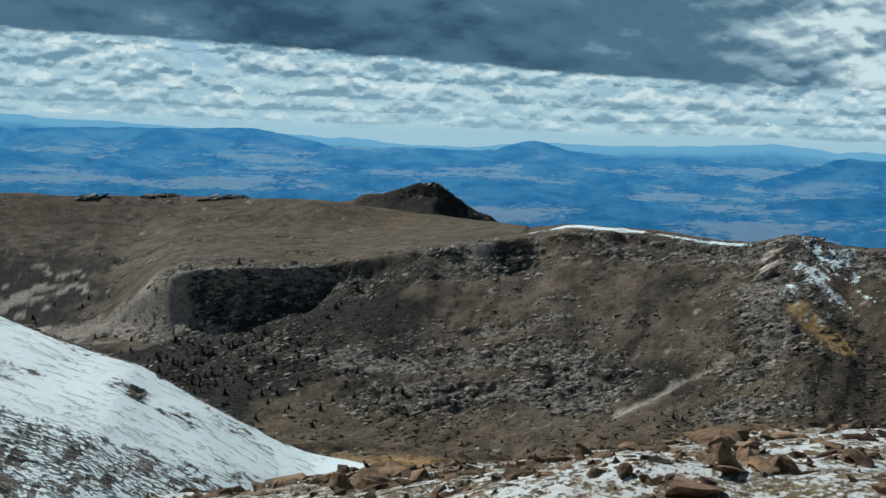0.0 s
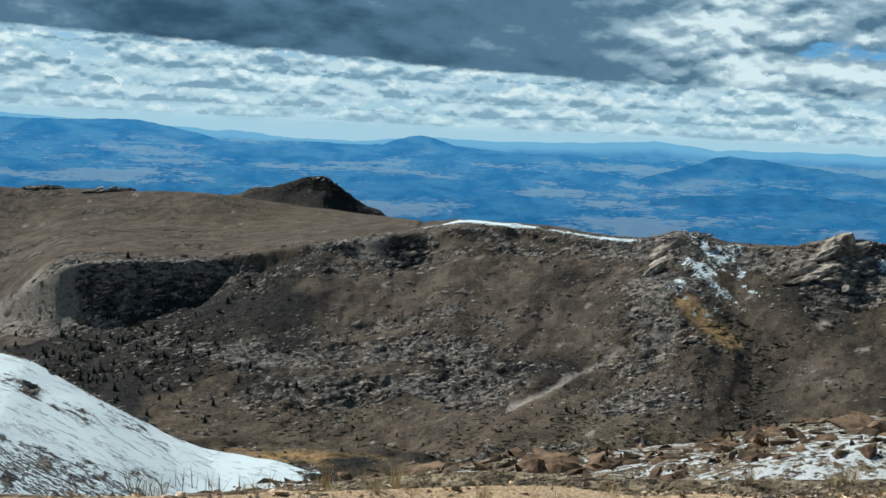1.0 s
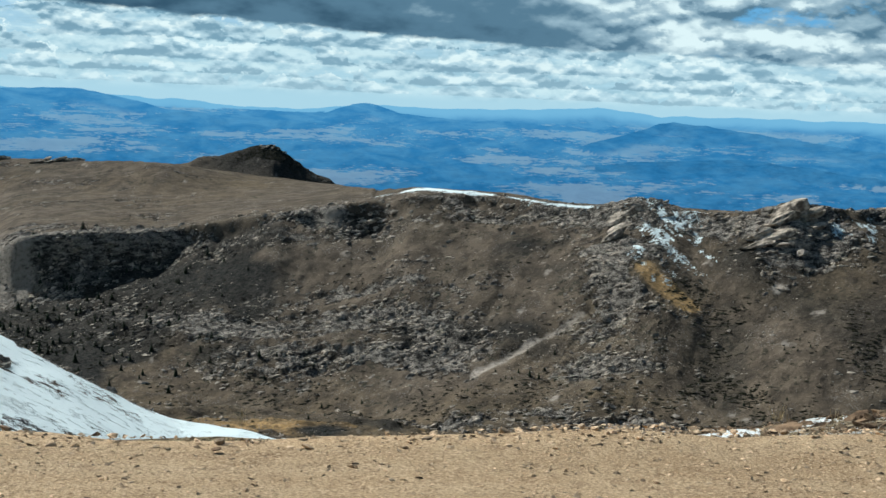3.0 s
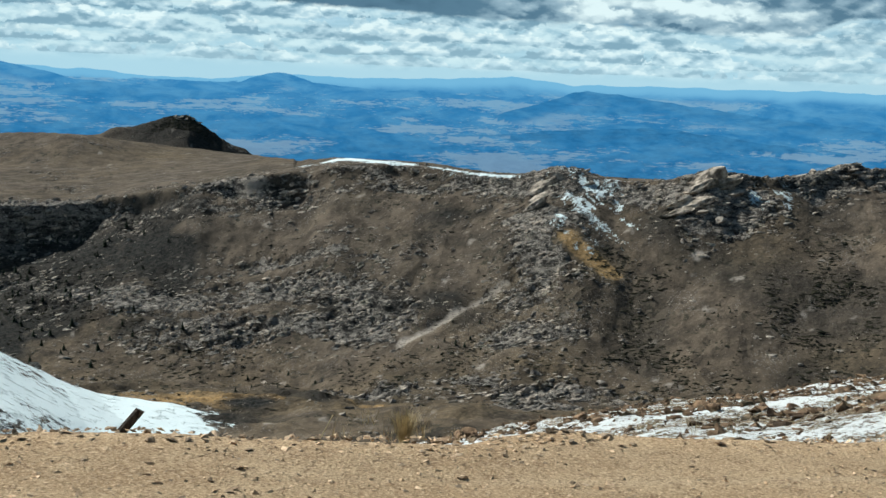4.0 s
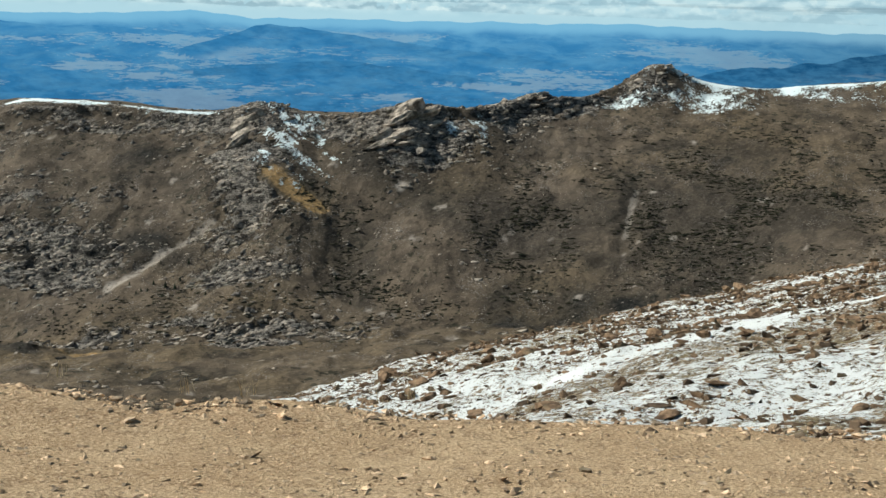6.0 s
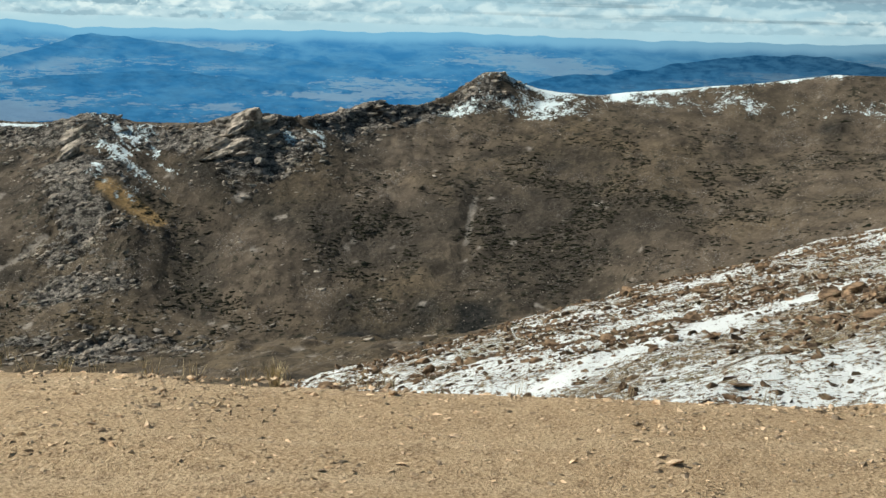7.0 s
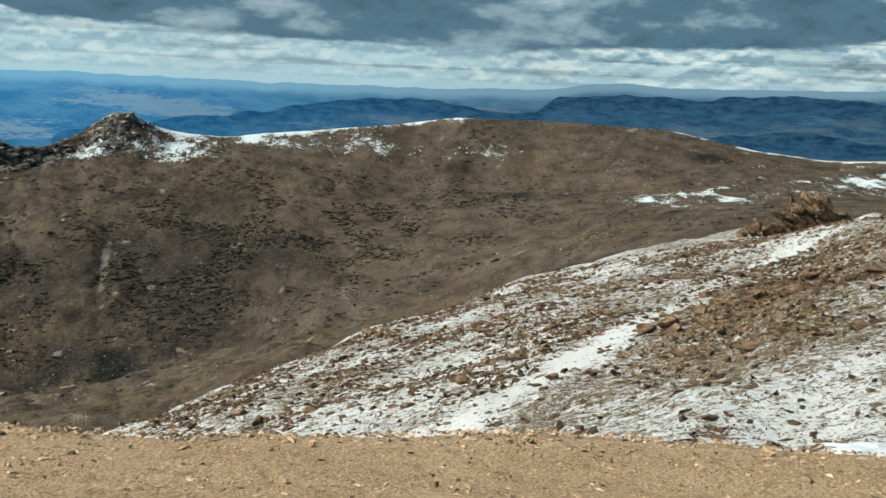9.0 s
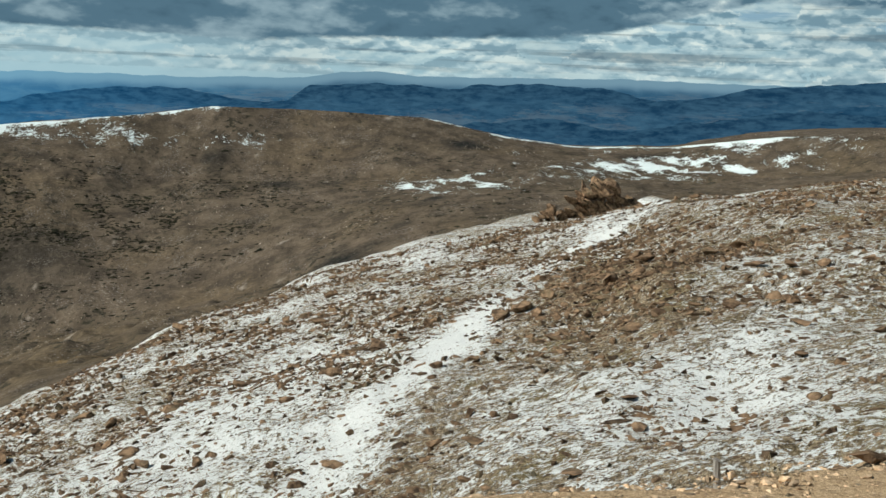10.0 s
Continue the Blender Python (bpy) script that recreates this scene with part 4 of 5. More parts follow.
ZB = np.interp(RB, [2400, 2900, 3500, 3900, 4200, 4400, 4600, 4930], [-330, -222, -176, -134, -100, -76, -58, -38])
ZB = ZB + 3 * fbm(AB / 2.0, RB / 160, 4, 151) * smooth(RB, 3000, 3500)
# share of blue haze painted into the colour, growing with range
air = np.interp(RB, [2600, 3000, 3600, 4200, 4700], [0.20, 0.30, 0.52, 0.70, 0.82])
open_land = 0.55 + 0.45 * smooth(RB, 3300, 3800)
LINES = [
    (4880, 0.97, [-10, 7, 12, 17, 26.6, 30, 35, 38.7, 39.7, 42.4, 48, 53, 58, 67, 75, 79, 80.7, 82.4, 85, 93.6, 97, 104, 116],
     [0.4, 0.32, 0.12, -0.1, -0.42, -0.1, -0.12, 0.13, 0.28, -0.06, 0.03, 0.12, 0.16, 0.06, 0.15, 0.3, 0.62, 0.70, 0.55, 0.78, 0.68, 0.9, 0.9]),
    (4560, 0.80, [-10, 5, 8, 11, 13.5, 17.3, 19.2, 21.2, 24, 26.6, 28, 29.2, 29.7, 30.3, 31.2, 33, 36, 42, 48],
     [-0.2, -0.2, -0.3, -0.1, -0.08, 0.08, -0.18, -0.62, -0.8, -0.6, -0.5, -0.1, -0.02, -0.12, -0.42, -0.55, -0.62, -0.9, -1.6]),
    (4300, 0.70, [18, 20.5, 21.5, 23.1, 24.2, 30, 33, 35, 40], [-1.6, -0.95, -0.66, -0.70, -1.1, -1.5, -1.25, -1.2, -1.6]),
    (4100, 0.56, [36, 39, 41.4, 42.4, 43, 44.8, 47.3, 50.9, 54.4, 60], [-2.2, -1.5, -0.75, -0.36, -0.25, -0.34, -0.70, -1.03, -1.34, -1.9]),
    (3700, 0.36, [36, 40, 44, 47, 50, 58], [-2.6, -2.15, -1.75, -1.7, -2.1, -2.7]),
    (3600, 0.14, [58, 62.7, 66.8, 69.2, 71.3, 73.9, 76.3, 78.1, 79.2, 81.2, 82.6, 85.1, 88.3, 91.7, 94.1, 96, 98.3, 101.7, 104, 116],
     [-2.4, -1.62, -1.12, -0.62, -0.37, -0.42, -0.80, -0.70, -0.02, 0.02, 0.18, 0.10, 0.40, 0.34, -0.14, 0.12, 0.60, 0.96, 1.1, 1.1]),
    (3250, 0.10, [78, 84, 89, 93, 97, 100, 104, 116], [-2.6, -1.5, -1.0, -1.4, -0.7, -0.2, -0.2, -0.2]),
]
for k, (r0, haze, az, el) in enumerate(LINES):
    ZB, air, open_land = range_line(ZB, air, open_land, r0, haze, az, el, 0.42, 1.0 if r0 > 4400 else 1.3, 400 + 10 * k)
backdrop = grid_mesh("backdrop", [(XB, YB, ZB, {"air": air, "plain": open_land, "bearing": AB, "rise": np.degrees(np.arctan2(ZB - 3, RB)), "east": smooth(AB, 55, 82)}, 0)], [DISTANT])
tagged(backdrop, "glowing backdrop of far plains and ranges with painted blue haze", "backdrop", kind="structure")


# ---------------------------------------------------------------- stone
def mat_rock(name, dark, light, scale, low=0.42):
    m = Nodes(name)
    a, b, c = m.noise(scale, 6, 0.62), m.noise(scale * 7, 5, 0.65), m.noise(scale * 0.3, 3)
    col = m.mix(m.step(a, 0.34, 0.66), dark, light)
    tone = m.mix(m.island(), (low, low, low), (1.25, 1.15, 1.04))
    mul = m.n("ShaderNodeMix")
    mul.data_type, mul.blend_type = "RGBA", "MULTIPLY"
    mul.inputs[0].default_value = 1.0
    m.put(col, mul.inputs[6])
    m.put(tone, mul.inputs[7])
    col = mul.outputs[2]
    col = m.mix(m.math("MULTIPLY", m.step(b, 0.56, 0.70), 0.6), col, tuple(0.35 * v for v in dark))
    col = m.mix(m.math("MULTIPLY", m.step(c, 0.55, 0.66), 0.35), col, (0.12, 0.12, 0.075))
    nrm = m.bump(m.math("ADD", a, m.math("MULTIPLY", b, 0.4)), 0.8, 0.25 / scale)
    return m.finish(col, 0.93, nrm, 0.12)


TAN_ROCK = mat_rock("tan_granite", (0.080, 0.056, 0.038), (0.290, 0.210, 0.140), 1.6, 0.34)
GREY_ROCK = mat_rock("grey_granite", (0.115, 0.103, 0.091), (0.49, 0.455, 0.400), 0.22, 0.50)
PEBBLE = mat_rock("pebble_granite", (0.50, 0.365, 0.235), (0.86, 0.70, 0.51), 30.0, 0.26)


def rock_shape(rng, level, cuts, flat=0.75, lo=0.22, hi=0.42):
    """An angular stone about one metre across: a ball cut by planes. Vertices and triangles."""
    bm = bmesh.new()
    bmesh.ops.create_icosphere(bm, subdivisions=level, radius=0.62)
    v = np.array([q.co[:] for q in bm.verts])
    f = np.array([[q.index for q in p.verts] for p in bm.faces])
    bm.free()
    for _ in range(cuts):
        n = rng.normal(size=3)
        n /= np.linalg.norm(n)
        d = rng.uniform(lo, hi)
        v = v - np.maximum(0, v @ n - d)[:, None] * n
    v *= [1.0, rng.uniform(0.6, 0.9), flat * rng.uniform(0.6, 1.1)]
    if level > 1:
        v += 0.028 * np.stack([fbm(v[:, 0] * 3 + 9 * k, v[:, 1] * 3 + v[:, 2] * 4, 3, 251 + k) for k in range(3)], 1) + 0.007 * rng.normal(size=v.shape)
    return v, f


rng = np.random.default_rng(5)
STONES = [rock_shape(rng, 1, 5) for _ in range(10)]
SLABS = [rock_shape(rng, 1, 5, 0.50) for _ in range(8)]


def grit_shape(rng):
    """A small eight-sided stone."""
    v = np.array([(1, 0, 0), (-1, 0, 0), (0, 1, 0), (0, -1, 0), (0, 0, 1), (0, 0, -1)], float) * 0.55
    v = v * rng.uniform(0.6, 1.2, (6, 1)) + 0.12 * rng.normal(size=v.shape)
    v[:, 2] *= 0.75
    f = np.array([(0, 2, 4), (2, 1, 4), (1, 3, 4), (3, 0, 4), (2, 0, 5), (1, 2, 5), (3, 1, 5), (0, 3, 5)])
    return v, f


GRIT = [grit_shape(rng) for _ in range(12)]
CHIPS = [(v[:5] * [1, 1, 1.3] - [0, 0, 0.1], f[:4]) for v, f in GRIT]
FLAKES = [(v[:5] * [1.15, 0.9, 0.62] - [0, 0, 0.06], f[:4]) for v, f in GRIT]
BOULDERS = [rock_shape(rng, 2, 11, 0.8, 0.20, 0.40) for _ in range(9)]


def turn(n, rng, lean=0.35):
    """Random turns, mostly about the upright axis."""
    a, b, c = rng.uniform(0, 2 * np.pi, n), rng.normal(0, lean, n), rng.normal(0, lean, n)
    ca, sa, cb, sb, cc, sc = np.cos(a), np.sin(a), np.cos(b), np.sin(b), np.cos(c), np.sin(c)
    z, o = np.zeros(n), np.ones(n)
    ra = np.stack([ca, -sa, z, sa, ca, z, z, z, o], 1).reshape(n, 3, 3)
    rb = np.stack([o, z, z, z, cb, -sb, z, sb, cb], 1).reshape(n, 3, 3)
    rc = np.stack([cc, z, sc, z, o, z, -sc, z, cc], 1).reshape(n, 3, 3)
    return ra @ rb @ rc


def joined(name, shapes, xyz, size, mat, label, category, rng, lean=0.35, stretch=None, turns=None):
    """Many loose pieces that nobody could count, as one object."""
    pick = rng.integers(0, len(shapes), len(xyz))
    rot = turn(len(xyz), rng, lean) if turns is None else turns
    vs, fs, base = [], [], 0
    for k, (v, f) in enumerate(shapes):
        i = np.where(pick == k)[0]
        if not len(i):
            continue
        w = v[None] * size[i, None, None]
        if stretch is not None:
            w = w * stretch[i, None, :]
        w = np.einsum("nij,nvj->nvi", rot[i], w) + xyz[i, None, :]
        vs.append(w.reshape(-1, 3))
        fs.append((f[None] + (np.arange(len(i)) * len(v))[:, None, None] + base).reshape(-1, 3))
        base += len(i) * len(v)
    v, f = np.concatenate(vs), np.concatenate(fs)
    me = bpy.data.meshes.new(name)
    me.vertices.add(len(v))
    me.vertices.foreach_set("co", v.astype(np.float32).ravel())
    me.loops.add(3 * len(f))
    me.loops.foreach_set("vertex_index", f.astype(np.int32).ravel())
    me.polygons.add(len(f))
    me.polygons.foreach_set("loop_start", np.arange(0, 3 * len(f), 3, dtype=np.int32))
    me.polygons.foreach_set("use_smooth", np.zeros(len(f), bool))
    me.materials.append(mat)
    me.update()
    me.validate()
    return tagged(new(name, me), label, category, kind="stuff")


def far_sample(grid, az, r):
    i = np.clip(np.searchsorted(az_f, az) - 1, 0, len(az_f) - 2)
    j = np.clip(np.searchsorted(r_f, r) - 1, 0, len(r_f) - 2)
    u, v = (az - az_f[i]) / (az_f[i + 1] - az_f[i]), (r - r_f[j]) / (r_f[j + 1] - r_f[j])
    return grid[i, j] * (1 - u) * (1 - v) + grid[i + 1, j] * u * (1 - v) + grid[i, j + 1] * (1 - u) * v + grid[i + 1, j + 1] * u * v


def far_xyz(az, r, sink=0.0):
    return np.stack([OX + r * np.sin(np.radians(az)), OY + r * np.cos(np.radians(az)), far_sample(ZF, az, r) - 0.3 - sink], 1)


# outcrops and talus on the far wall
n = 560000
az, r = rng.uniform(9, 70, n), rng.uniform(700, 1400, n)
p = far_sample(RK, az, r) * smooth(fbm(az * 20 / 13, r / 13, 3, 215), -0.35, 0.35)
keep = (rng.uniform(0, 1, n) < p * 0.62 * (1 - smooth(az, 57, 68))) & (far_sample(SN, az, r) < 0.4)
az, r = az[keep], r[keep]
size = 1.2 + 5.0 * rng.uniform(0, 1, len(az)) ** 4
xyz = far_xyz(az, r, 0.1)
xyz[:, 2] -= 0.22 * size
st = np.stack([rng.uniform(1.0, 2.2, len(az)), rng.uniform(0.8, 1.4, len(az)), rng.uniform(0.9, 1.7, len(az))], 1)
q = rng.normal(0.0, 0.45, len(az)) + np.radians(-az)
c, s_, o = np.cos(q), np.sin(q), np.zeros_like(q)
a9 = rng.normal(-0.22, 0.14, len(az))
tip = np.stack([np.cos(a9), o, np.sin(a9), o, o + 1, o, -np.sin(a9), o, np.cos(a9)], 1).reshape(-1, 3, 3)
rot = np.stack([c, -s_, o, s_, c, o, o, o, o + 1], 1).reshape(-1, 3, 3) @ tip
joined("rock_outcrops", STONES + SLABS[:3], xyz, size, GREY_ROCK, "grey granite ledges and slabs breaking through the tundra wall", "rock outcrop", rng, 0.3, st, rot)

n = 90000
az, r = rng.uniform(6, 104, n), rng.uniform(640, 1400, n)
x, y = OX + r * np.sin(np.radians(az)), OY + r * np.cos(np.radians(az))
d = fbm(x / 60, y / 60, 4, 211)
keep = (rng.uniform(0, 1, n) < 0.03 + 0.6 * smooth(d, 0.1, 0.6)) & (far_sample(SN, az, r) < 0.5)
az, r = az[keep], r[keep]
# the stony apron under the spur
n = 16000
az2, r2 = rng.uniform(37, 45, n), rng.uniform(915, 1100, n)
keep = rng.uniform(0, 1, n) < 1.1 * bump(az2, r2, 40.7, 1000, 42, 50)
az, r = np.r_[az, az2[keep]], np.r_[r, r2[keep]]
size = 0.5 + 1.3 * rng.uniform(0, 1, len(az)) ** 3
joined("talus", GRIT, far_xyz(az, r, 0.05), size, GREY_ROCK, "loose grey talus stones scattered over brown tundra", "stones", rng, 0.5)

# low dark shrubs in streaks down the wall
BUSHY = [(46.6, 1005, 24, 65, 1.0), (53.6, 1015, 32, 60, 1.5), (47.5, 935, 45, 26, 1.0), (27.0, 1075, 70, 40, 0.5), (36.0, 960, 80, 25, 0.7), (16.0, 1190, 90, 90, 0.8), (24.5, 1120, 50, 40, 0.6), (44.3, 1060, 16, 60, 0.6), (57.5, 1040, 40, 60, 0.7), (62, 1020, 70, 60, 1.0), (70, 1080, 120, 90, 0.9), (64, 1130, 90, 50, 0.7)]
n = 180000
az, r = rng.uniform(10, 90, n), rng.uniform(840, 1320, n)
p = 0.05 + sum(top * bump(az, r, a0, r0, w0, d0) for a0, r0, w0, d0, top in BUSHY)
gx, gy = OX + r * np.sin(np.radians(az)), OY + r * np.cos(np.radians(az))
p = p * smooth(fbm(gx / 30, gy / 30, 4, 223), -0.3, 0.5)
keep = (rng.uniform(0, 1, n) < 0.75 * p) & (far_sample(SN, az, r) < 0.3) & (far_sample(ZF, az, r) < -60)
az, r = np.r_[az[keep], rng.normal(25.75, 0.75, 2600)], np.r_[r[keep], rng.uniform(2455, 2525, 2600)]
m = Nodes("dwarf_willow")
SHRUB = m.finish(m.mix(m.island(), (0.016, 0.018, 0.012), (0.050, 0.047, 0.030)), 0.95, None, 0.05)
c, s_ = np.cos(np.radians(-az)), np.sin(np.radians(-az))
o = np.zeros_like(az)
rot = np.stack([c, -s_, o, s_, c, o, o, o, o + 1], 1).reshape(-1, 3, 3)
st = np.stack([rng.uniform(1.2, 3.0, len(az)), rng.uniform(0.8, 1.3, len(az)), rng.uniform(0.6, 1.0, len(az))], 1)
joined("shrubs", GRIT, far_xyz(az, r, 0.0), 1.0 + 1.7 * rng.uniform(0, 1, len(az)) ** 2, SHRUB, "low dark dwarf willow shrubs on the tundra wall", "shrubs", rng, 0.2, st, rot)


# stones on the slope below the road
def rocky_rib(x, y):
    """The stony rib beside the drift, and the broken edge of the slope."""
    r0 = np.exp(-((x - 52) / 36) ** 4 - ((y - 42 + 0.05 * (x - 50)) / 6.5) ** 2)
    r1 = np.exp(-((y - np.interp(x, [60, 102, 128, 170], [104, 99, 93, 80])) / 4.5) ** 2) * smooth(x, 70, 100)
    return np.clip(r0 + 0.9 * r1, 0, 1)


def near_xyz(x, y, sink):
    return np.stack([x, y, ground_near(x, y) - sink], 1)


n = 215000
x, y = rng.uniform(-45, 150, n), rng.uniform(2, 112, n)
s_, a_, _, e_ = road_place(x, y)
clump = fbm(x / 9, y / 6, 4, 231)
rib = rocky_rib(x, y)
keep = (a_ > e_ + 0.4) & (y < 104 - 0.35 * np.maximum(0, x - 100)) & (rng.uniform(0, 1, n) < (0.16 + 0.62 * smooth(clump, -0.15, 0.6) + 0.5 * rib) * (1 - 0.85 * smooth(near_snow(x, y), 0.62, 0.9)))
x, y, rib = x[keep], y[keep], rib[keep]
size = 0.10 + 0.14 * rib * rng.uniform(0, 1, len(x)) ** 2 + 0.44 * rng.uniform(0, 1, len(x)) ** 3.2 + 0.10 * smooth(np.hypot(x + 55, y - 25), 40, 120)
st = np.stack([rng.uniform(1.0, 2.0, len(x)), rng.uniform(0.8, 1.3, len(x)), rng.uniform(0.6, 1.5, len(x))], 1)
big = size > 0.40
near = near_xyz(x, y, 0.16 * size)
joined("stones", STONES + SLABS, near[big], size[big] * 1.25, TAN_ROCK, "tan granite stones strewn over the snowy slope", "stones", rng, 0.3, st[big])
joined("rubble", CHIPS + GRIT[:3], near[~big], size[~big], TAN_ROCK, "small tan granite rubble strewn over the snowy slope", "stones", rng, 0.4, st[~big])

# gravel on the road and its shoulder
n = 95000
s_ = rng.uniform(55, 152, n)
e_ = np.interp(s_, ROAD_S, ROAD_EDGE)
a_ = e_ + np.where(rng.uniform(0, 1, n) < 0.12, rng.normal(-0.02, 0.10, n), 0.05 - 2.8 * rng.uniform(0, 1, n))
cx, cy, cz, tx, ty = (np.interp(s_, ROAD_S, v) for v in (ROAD_X, ROAD_Y, ROAD_Z, ROAD_TX, ROAD_TY))
x, y = cx + a_ * ty, cy - a_ * tx
z = cz + 0.05 * fbm(s_ / 6, a_ / 1.2, 3, 141) + 0.02 * fbm(s_ / 0.8, a_ / 0.8, 3, 143) - 1.5 * np.maximum(0, a_ - e_ - 0.14 * fbm(s_ / 1.6, s_ * 0, 3, 77))
size = 0.014 + 0.028 * rng.uniform(0, 1, n) ** 3 + 0.016 * (np.abs(a_ - e_) < 0.25) * rng.uniform(0, 1, n) ** 4
joined("gravel", FLAKES, np.stack([x, y, z], 1), size, PEBBLE, "loose tan granite gravel on the road", "gravel", rng, 0.22)
n = 2600
s_ = rng.uniform(55, 152, n)
e_ = np.interp(s_, ROAD_S, ROAD_EDGE)
a_ = e_ + np.where(rng.uniform(0, 1, n) < 0.55, rng.normal(-0.10, 0.12, n), -3.0 * rng.uniform(0, 1, n))
cx, cy, cz, tx, ty = (np.interp(s_, ROAD_S, v) for v in (ROAD_X, ROAD_Y, ROAD_Z, ROAD_TX, ROAD_TY))
z = cz + 0.05 * fbm(s_ / 6, a_ / 1.2, 3, 141) + 0.02 * fbm(s_ / 0.8, a_ / 0.8, 3, 143) - 1.5 * np.maximum(0, a_ - e_ - 0.14 * fbm(s_ / 1.6, s_ * 0, 3, 77))
joined("road_stones", SLABS + STONES[:4], np.stack([cx + a_ * ty, cy - a_ * tx, z], 1), 0.024 + 0.050 * rng.uniform(0, 1, n) ** 3, PEBBLE, "small angular stones scattered on the gravel road", "stones", rng, 0.22)


# single boulders
def boulder_mesh(k):
    v, f = BOULDERS[k]
    me = bpy.data.meshes.new("boulder")
    me.from_pydata([tuple(q) for q in v], [], [tuple(int(i) for i in q) for q in f])
    me.materials.append(TAN_ROCK)
    return me


BOULDER_MESH = [boulder_mesh(k) for k in range(len(BOULDERS))]


def boulder(x, y, size, tall=1.0, spin=0.0, kind=None, sink=0.22):
    k = int(rng.integers(0, len(BOULDERS))) if kind is None else kind
    ob = new("boulder", BOULDER_MESH[k])
    z = float(ground_near(np.array([x]), np.array([y]))[0])
    ob.matrix_basis = Matrix.Translation((x, y, z + size * tall * (0.34 - sink))) @ pose(0, 0, 0, float(rng.normal(0, 9)), float(rng.normal(0, 9)), spin)
    ob.scale = (size, size * 0.9, size * tall)
    big = "large weathered" if size > 1.5 else "angular"
    return tagged(ob, f"{big} tan granite boulder lying on the snow-streaked slope", "boulder", "boulders on the slope")


for x, y, size, tall in [(26.7, 88.4, 2.0, 0.8), (33.0, 79.4, 1.5, 0.9), (11.8, 72.8, 1.9, 0.6), (25.4, 80.6, 1.7, 0.7), (108.7, 97.3, 3.2, 0.7), (66.3, 87.6, 2.6, 0.5), (64.5, 70.6, 2.3, 0.6), (25.9, 63.2, 1.8, 0.6),
                         (37.2, 61.5, 2.0, 0.9), (55.1, 62.0, 2.2, 0.7), (40.1, 51.5, 3.4, 0.5), (40.2, 49.7, 3.0, 0.7), (45.5, 47.9, 2.6, 0.9), (23.1, 47.1, 1.26, 0.48), (39.9, 42.9, 2.5, 0.8), (23.5, 42.5, 1.26, 0.48),
                         (14.6, 42.9, 1.98, 0.48), (17.4, 40.8, 1.71, 0.48), (16.9, 38.5, 1.35, 0.48), (14.0, 33.2, 2.34, 0.4), (8.5, 33.6, 1.62, 0.48), (-14.1, 46.8, 1.98, 0.25), (-7.3, 35.9, 1.35, 0.4), (-22.0, 38.0, 1.7, 0.45),
                         (-3.5, 51.5, 1.6, 0.4), (15.6, 36.5, 2.52, 0.36), (20.4, 31.2, 1.44, 0.48), (24.0, 31.5, 2.16, 0.48), (28.5, 33.5, 1.98, 0.48), (18.2, 33.8, 0.9, 0.48), (15.1, 74.6, 1.8, 0.7), (8.3, 68.5, 1.9, 0.5),
                         (3.0, 77.8, 1.2, 0.5), (17.5, 55.0, 1.3, 0.6), (19.1, 65.3, 1.4, 0.7), (29.3, 76.1, 2.2, 0.4), (-7.1, 43.7, 1.44, 0.4), (-2.3, 43.8, 1.35, 0.4), (3.4, 52.1, 1.1, 0.8), (28.8, 89.9, 2.3, 0.7),
                         (35.1, 72.0, 2.0, 0.6), (36.7, 85.3, 2.0, 0.5), (40.9, 89.6, 2.1, 0.5), (0.8, 59.1, 2.0, 0.4), (42.5, 36.8, 2.0, 0.7), (46.0, 34.1, 2.4, 0.6), (53.2, 38.8, 2.6, 0.7), (43.8, 32.1, 2.4, 0.6),
                         (12.7, 21.2, 0.5, 0.48), (15.3, 24, 0.68, 0.48), (21.5, 26.5, 0.99, 0.48), (15.8, 21.4, 1.8, 0.48), (18.6, 22.3, 1.26, 0.48), (-20.8, 42, 0.9, 0.6), (27, 28, 0.9, 0.48), (29, 35, 1.08, 0.48),
                         (21.6, 26.7, 1.25, 0.8), (17.7, 22.5, 1.07, 0.5), (19.0, 22.2, 1.28, 0.55), (16.2, 21.9, 2.66, 0.45), (15.7, 23.5, 0.76, 0.7), (18.1, 24.1, 0.44, 0.7), (23.4, 25.7, 1.03, 0.4)]:
    boulder(x, y, size, tall, float(rng.uniform(0, 360)))
done = 0
while done < 270:
    x, y = float(rng.uniform(-20, 140)), float(rng.uniform(10, 100))
    s1, a1, _, e1 = road_place(np.array([x]), np.array([y]))
    if a1[0] < e1[0] + 6 or y > 101 - 0.3 * max(0, x - 95):
        continue
    if rng.uniform() < 2.2 * (float(near_snow(np.array([x]), np.array([y]))[0]) - 0.55) or rng.uniform() > 0.22 + 0.8 * float(rocky_rib(np.array([x]), np.array([y]))[0]) + 0.7 * float(smooth(fbm(np.array([x / 14]), np.array([y / 9]), 3, 241), 0.0, 0.6)[0]):
        continue
    boulder(x, y, float(0.55 + 1.1 * rng.uniform() ** 2.0 + 0.006 * x), float(rng.uniform(0.45, 0.95)), float(rng.uniform(0, 360)))
    done += 1


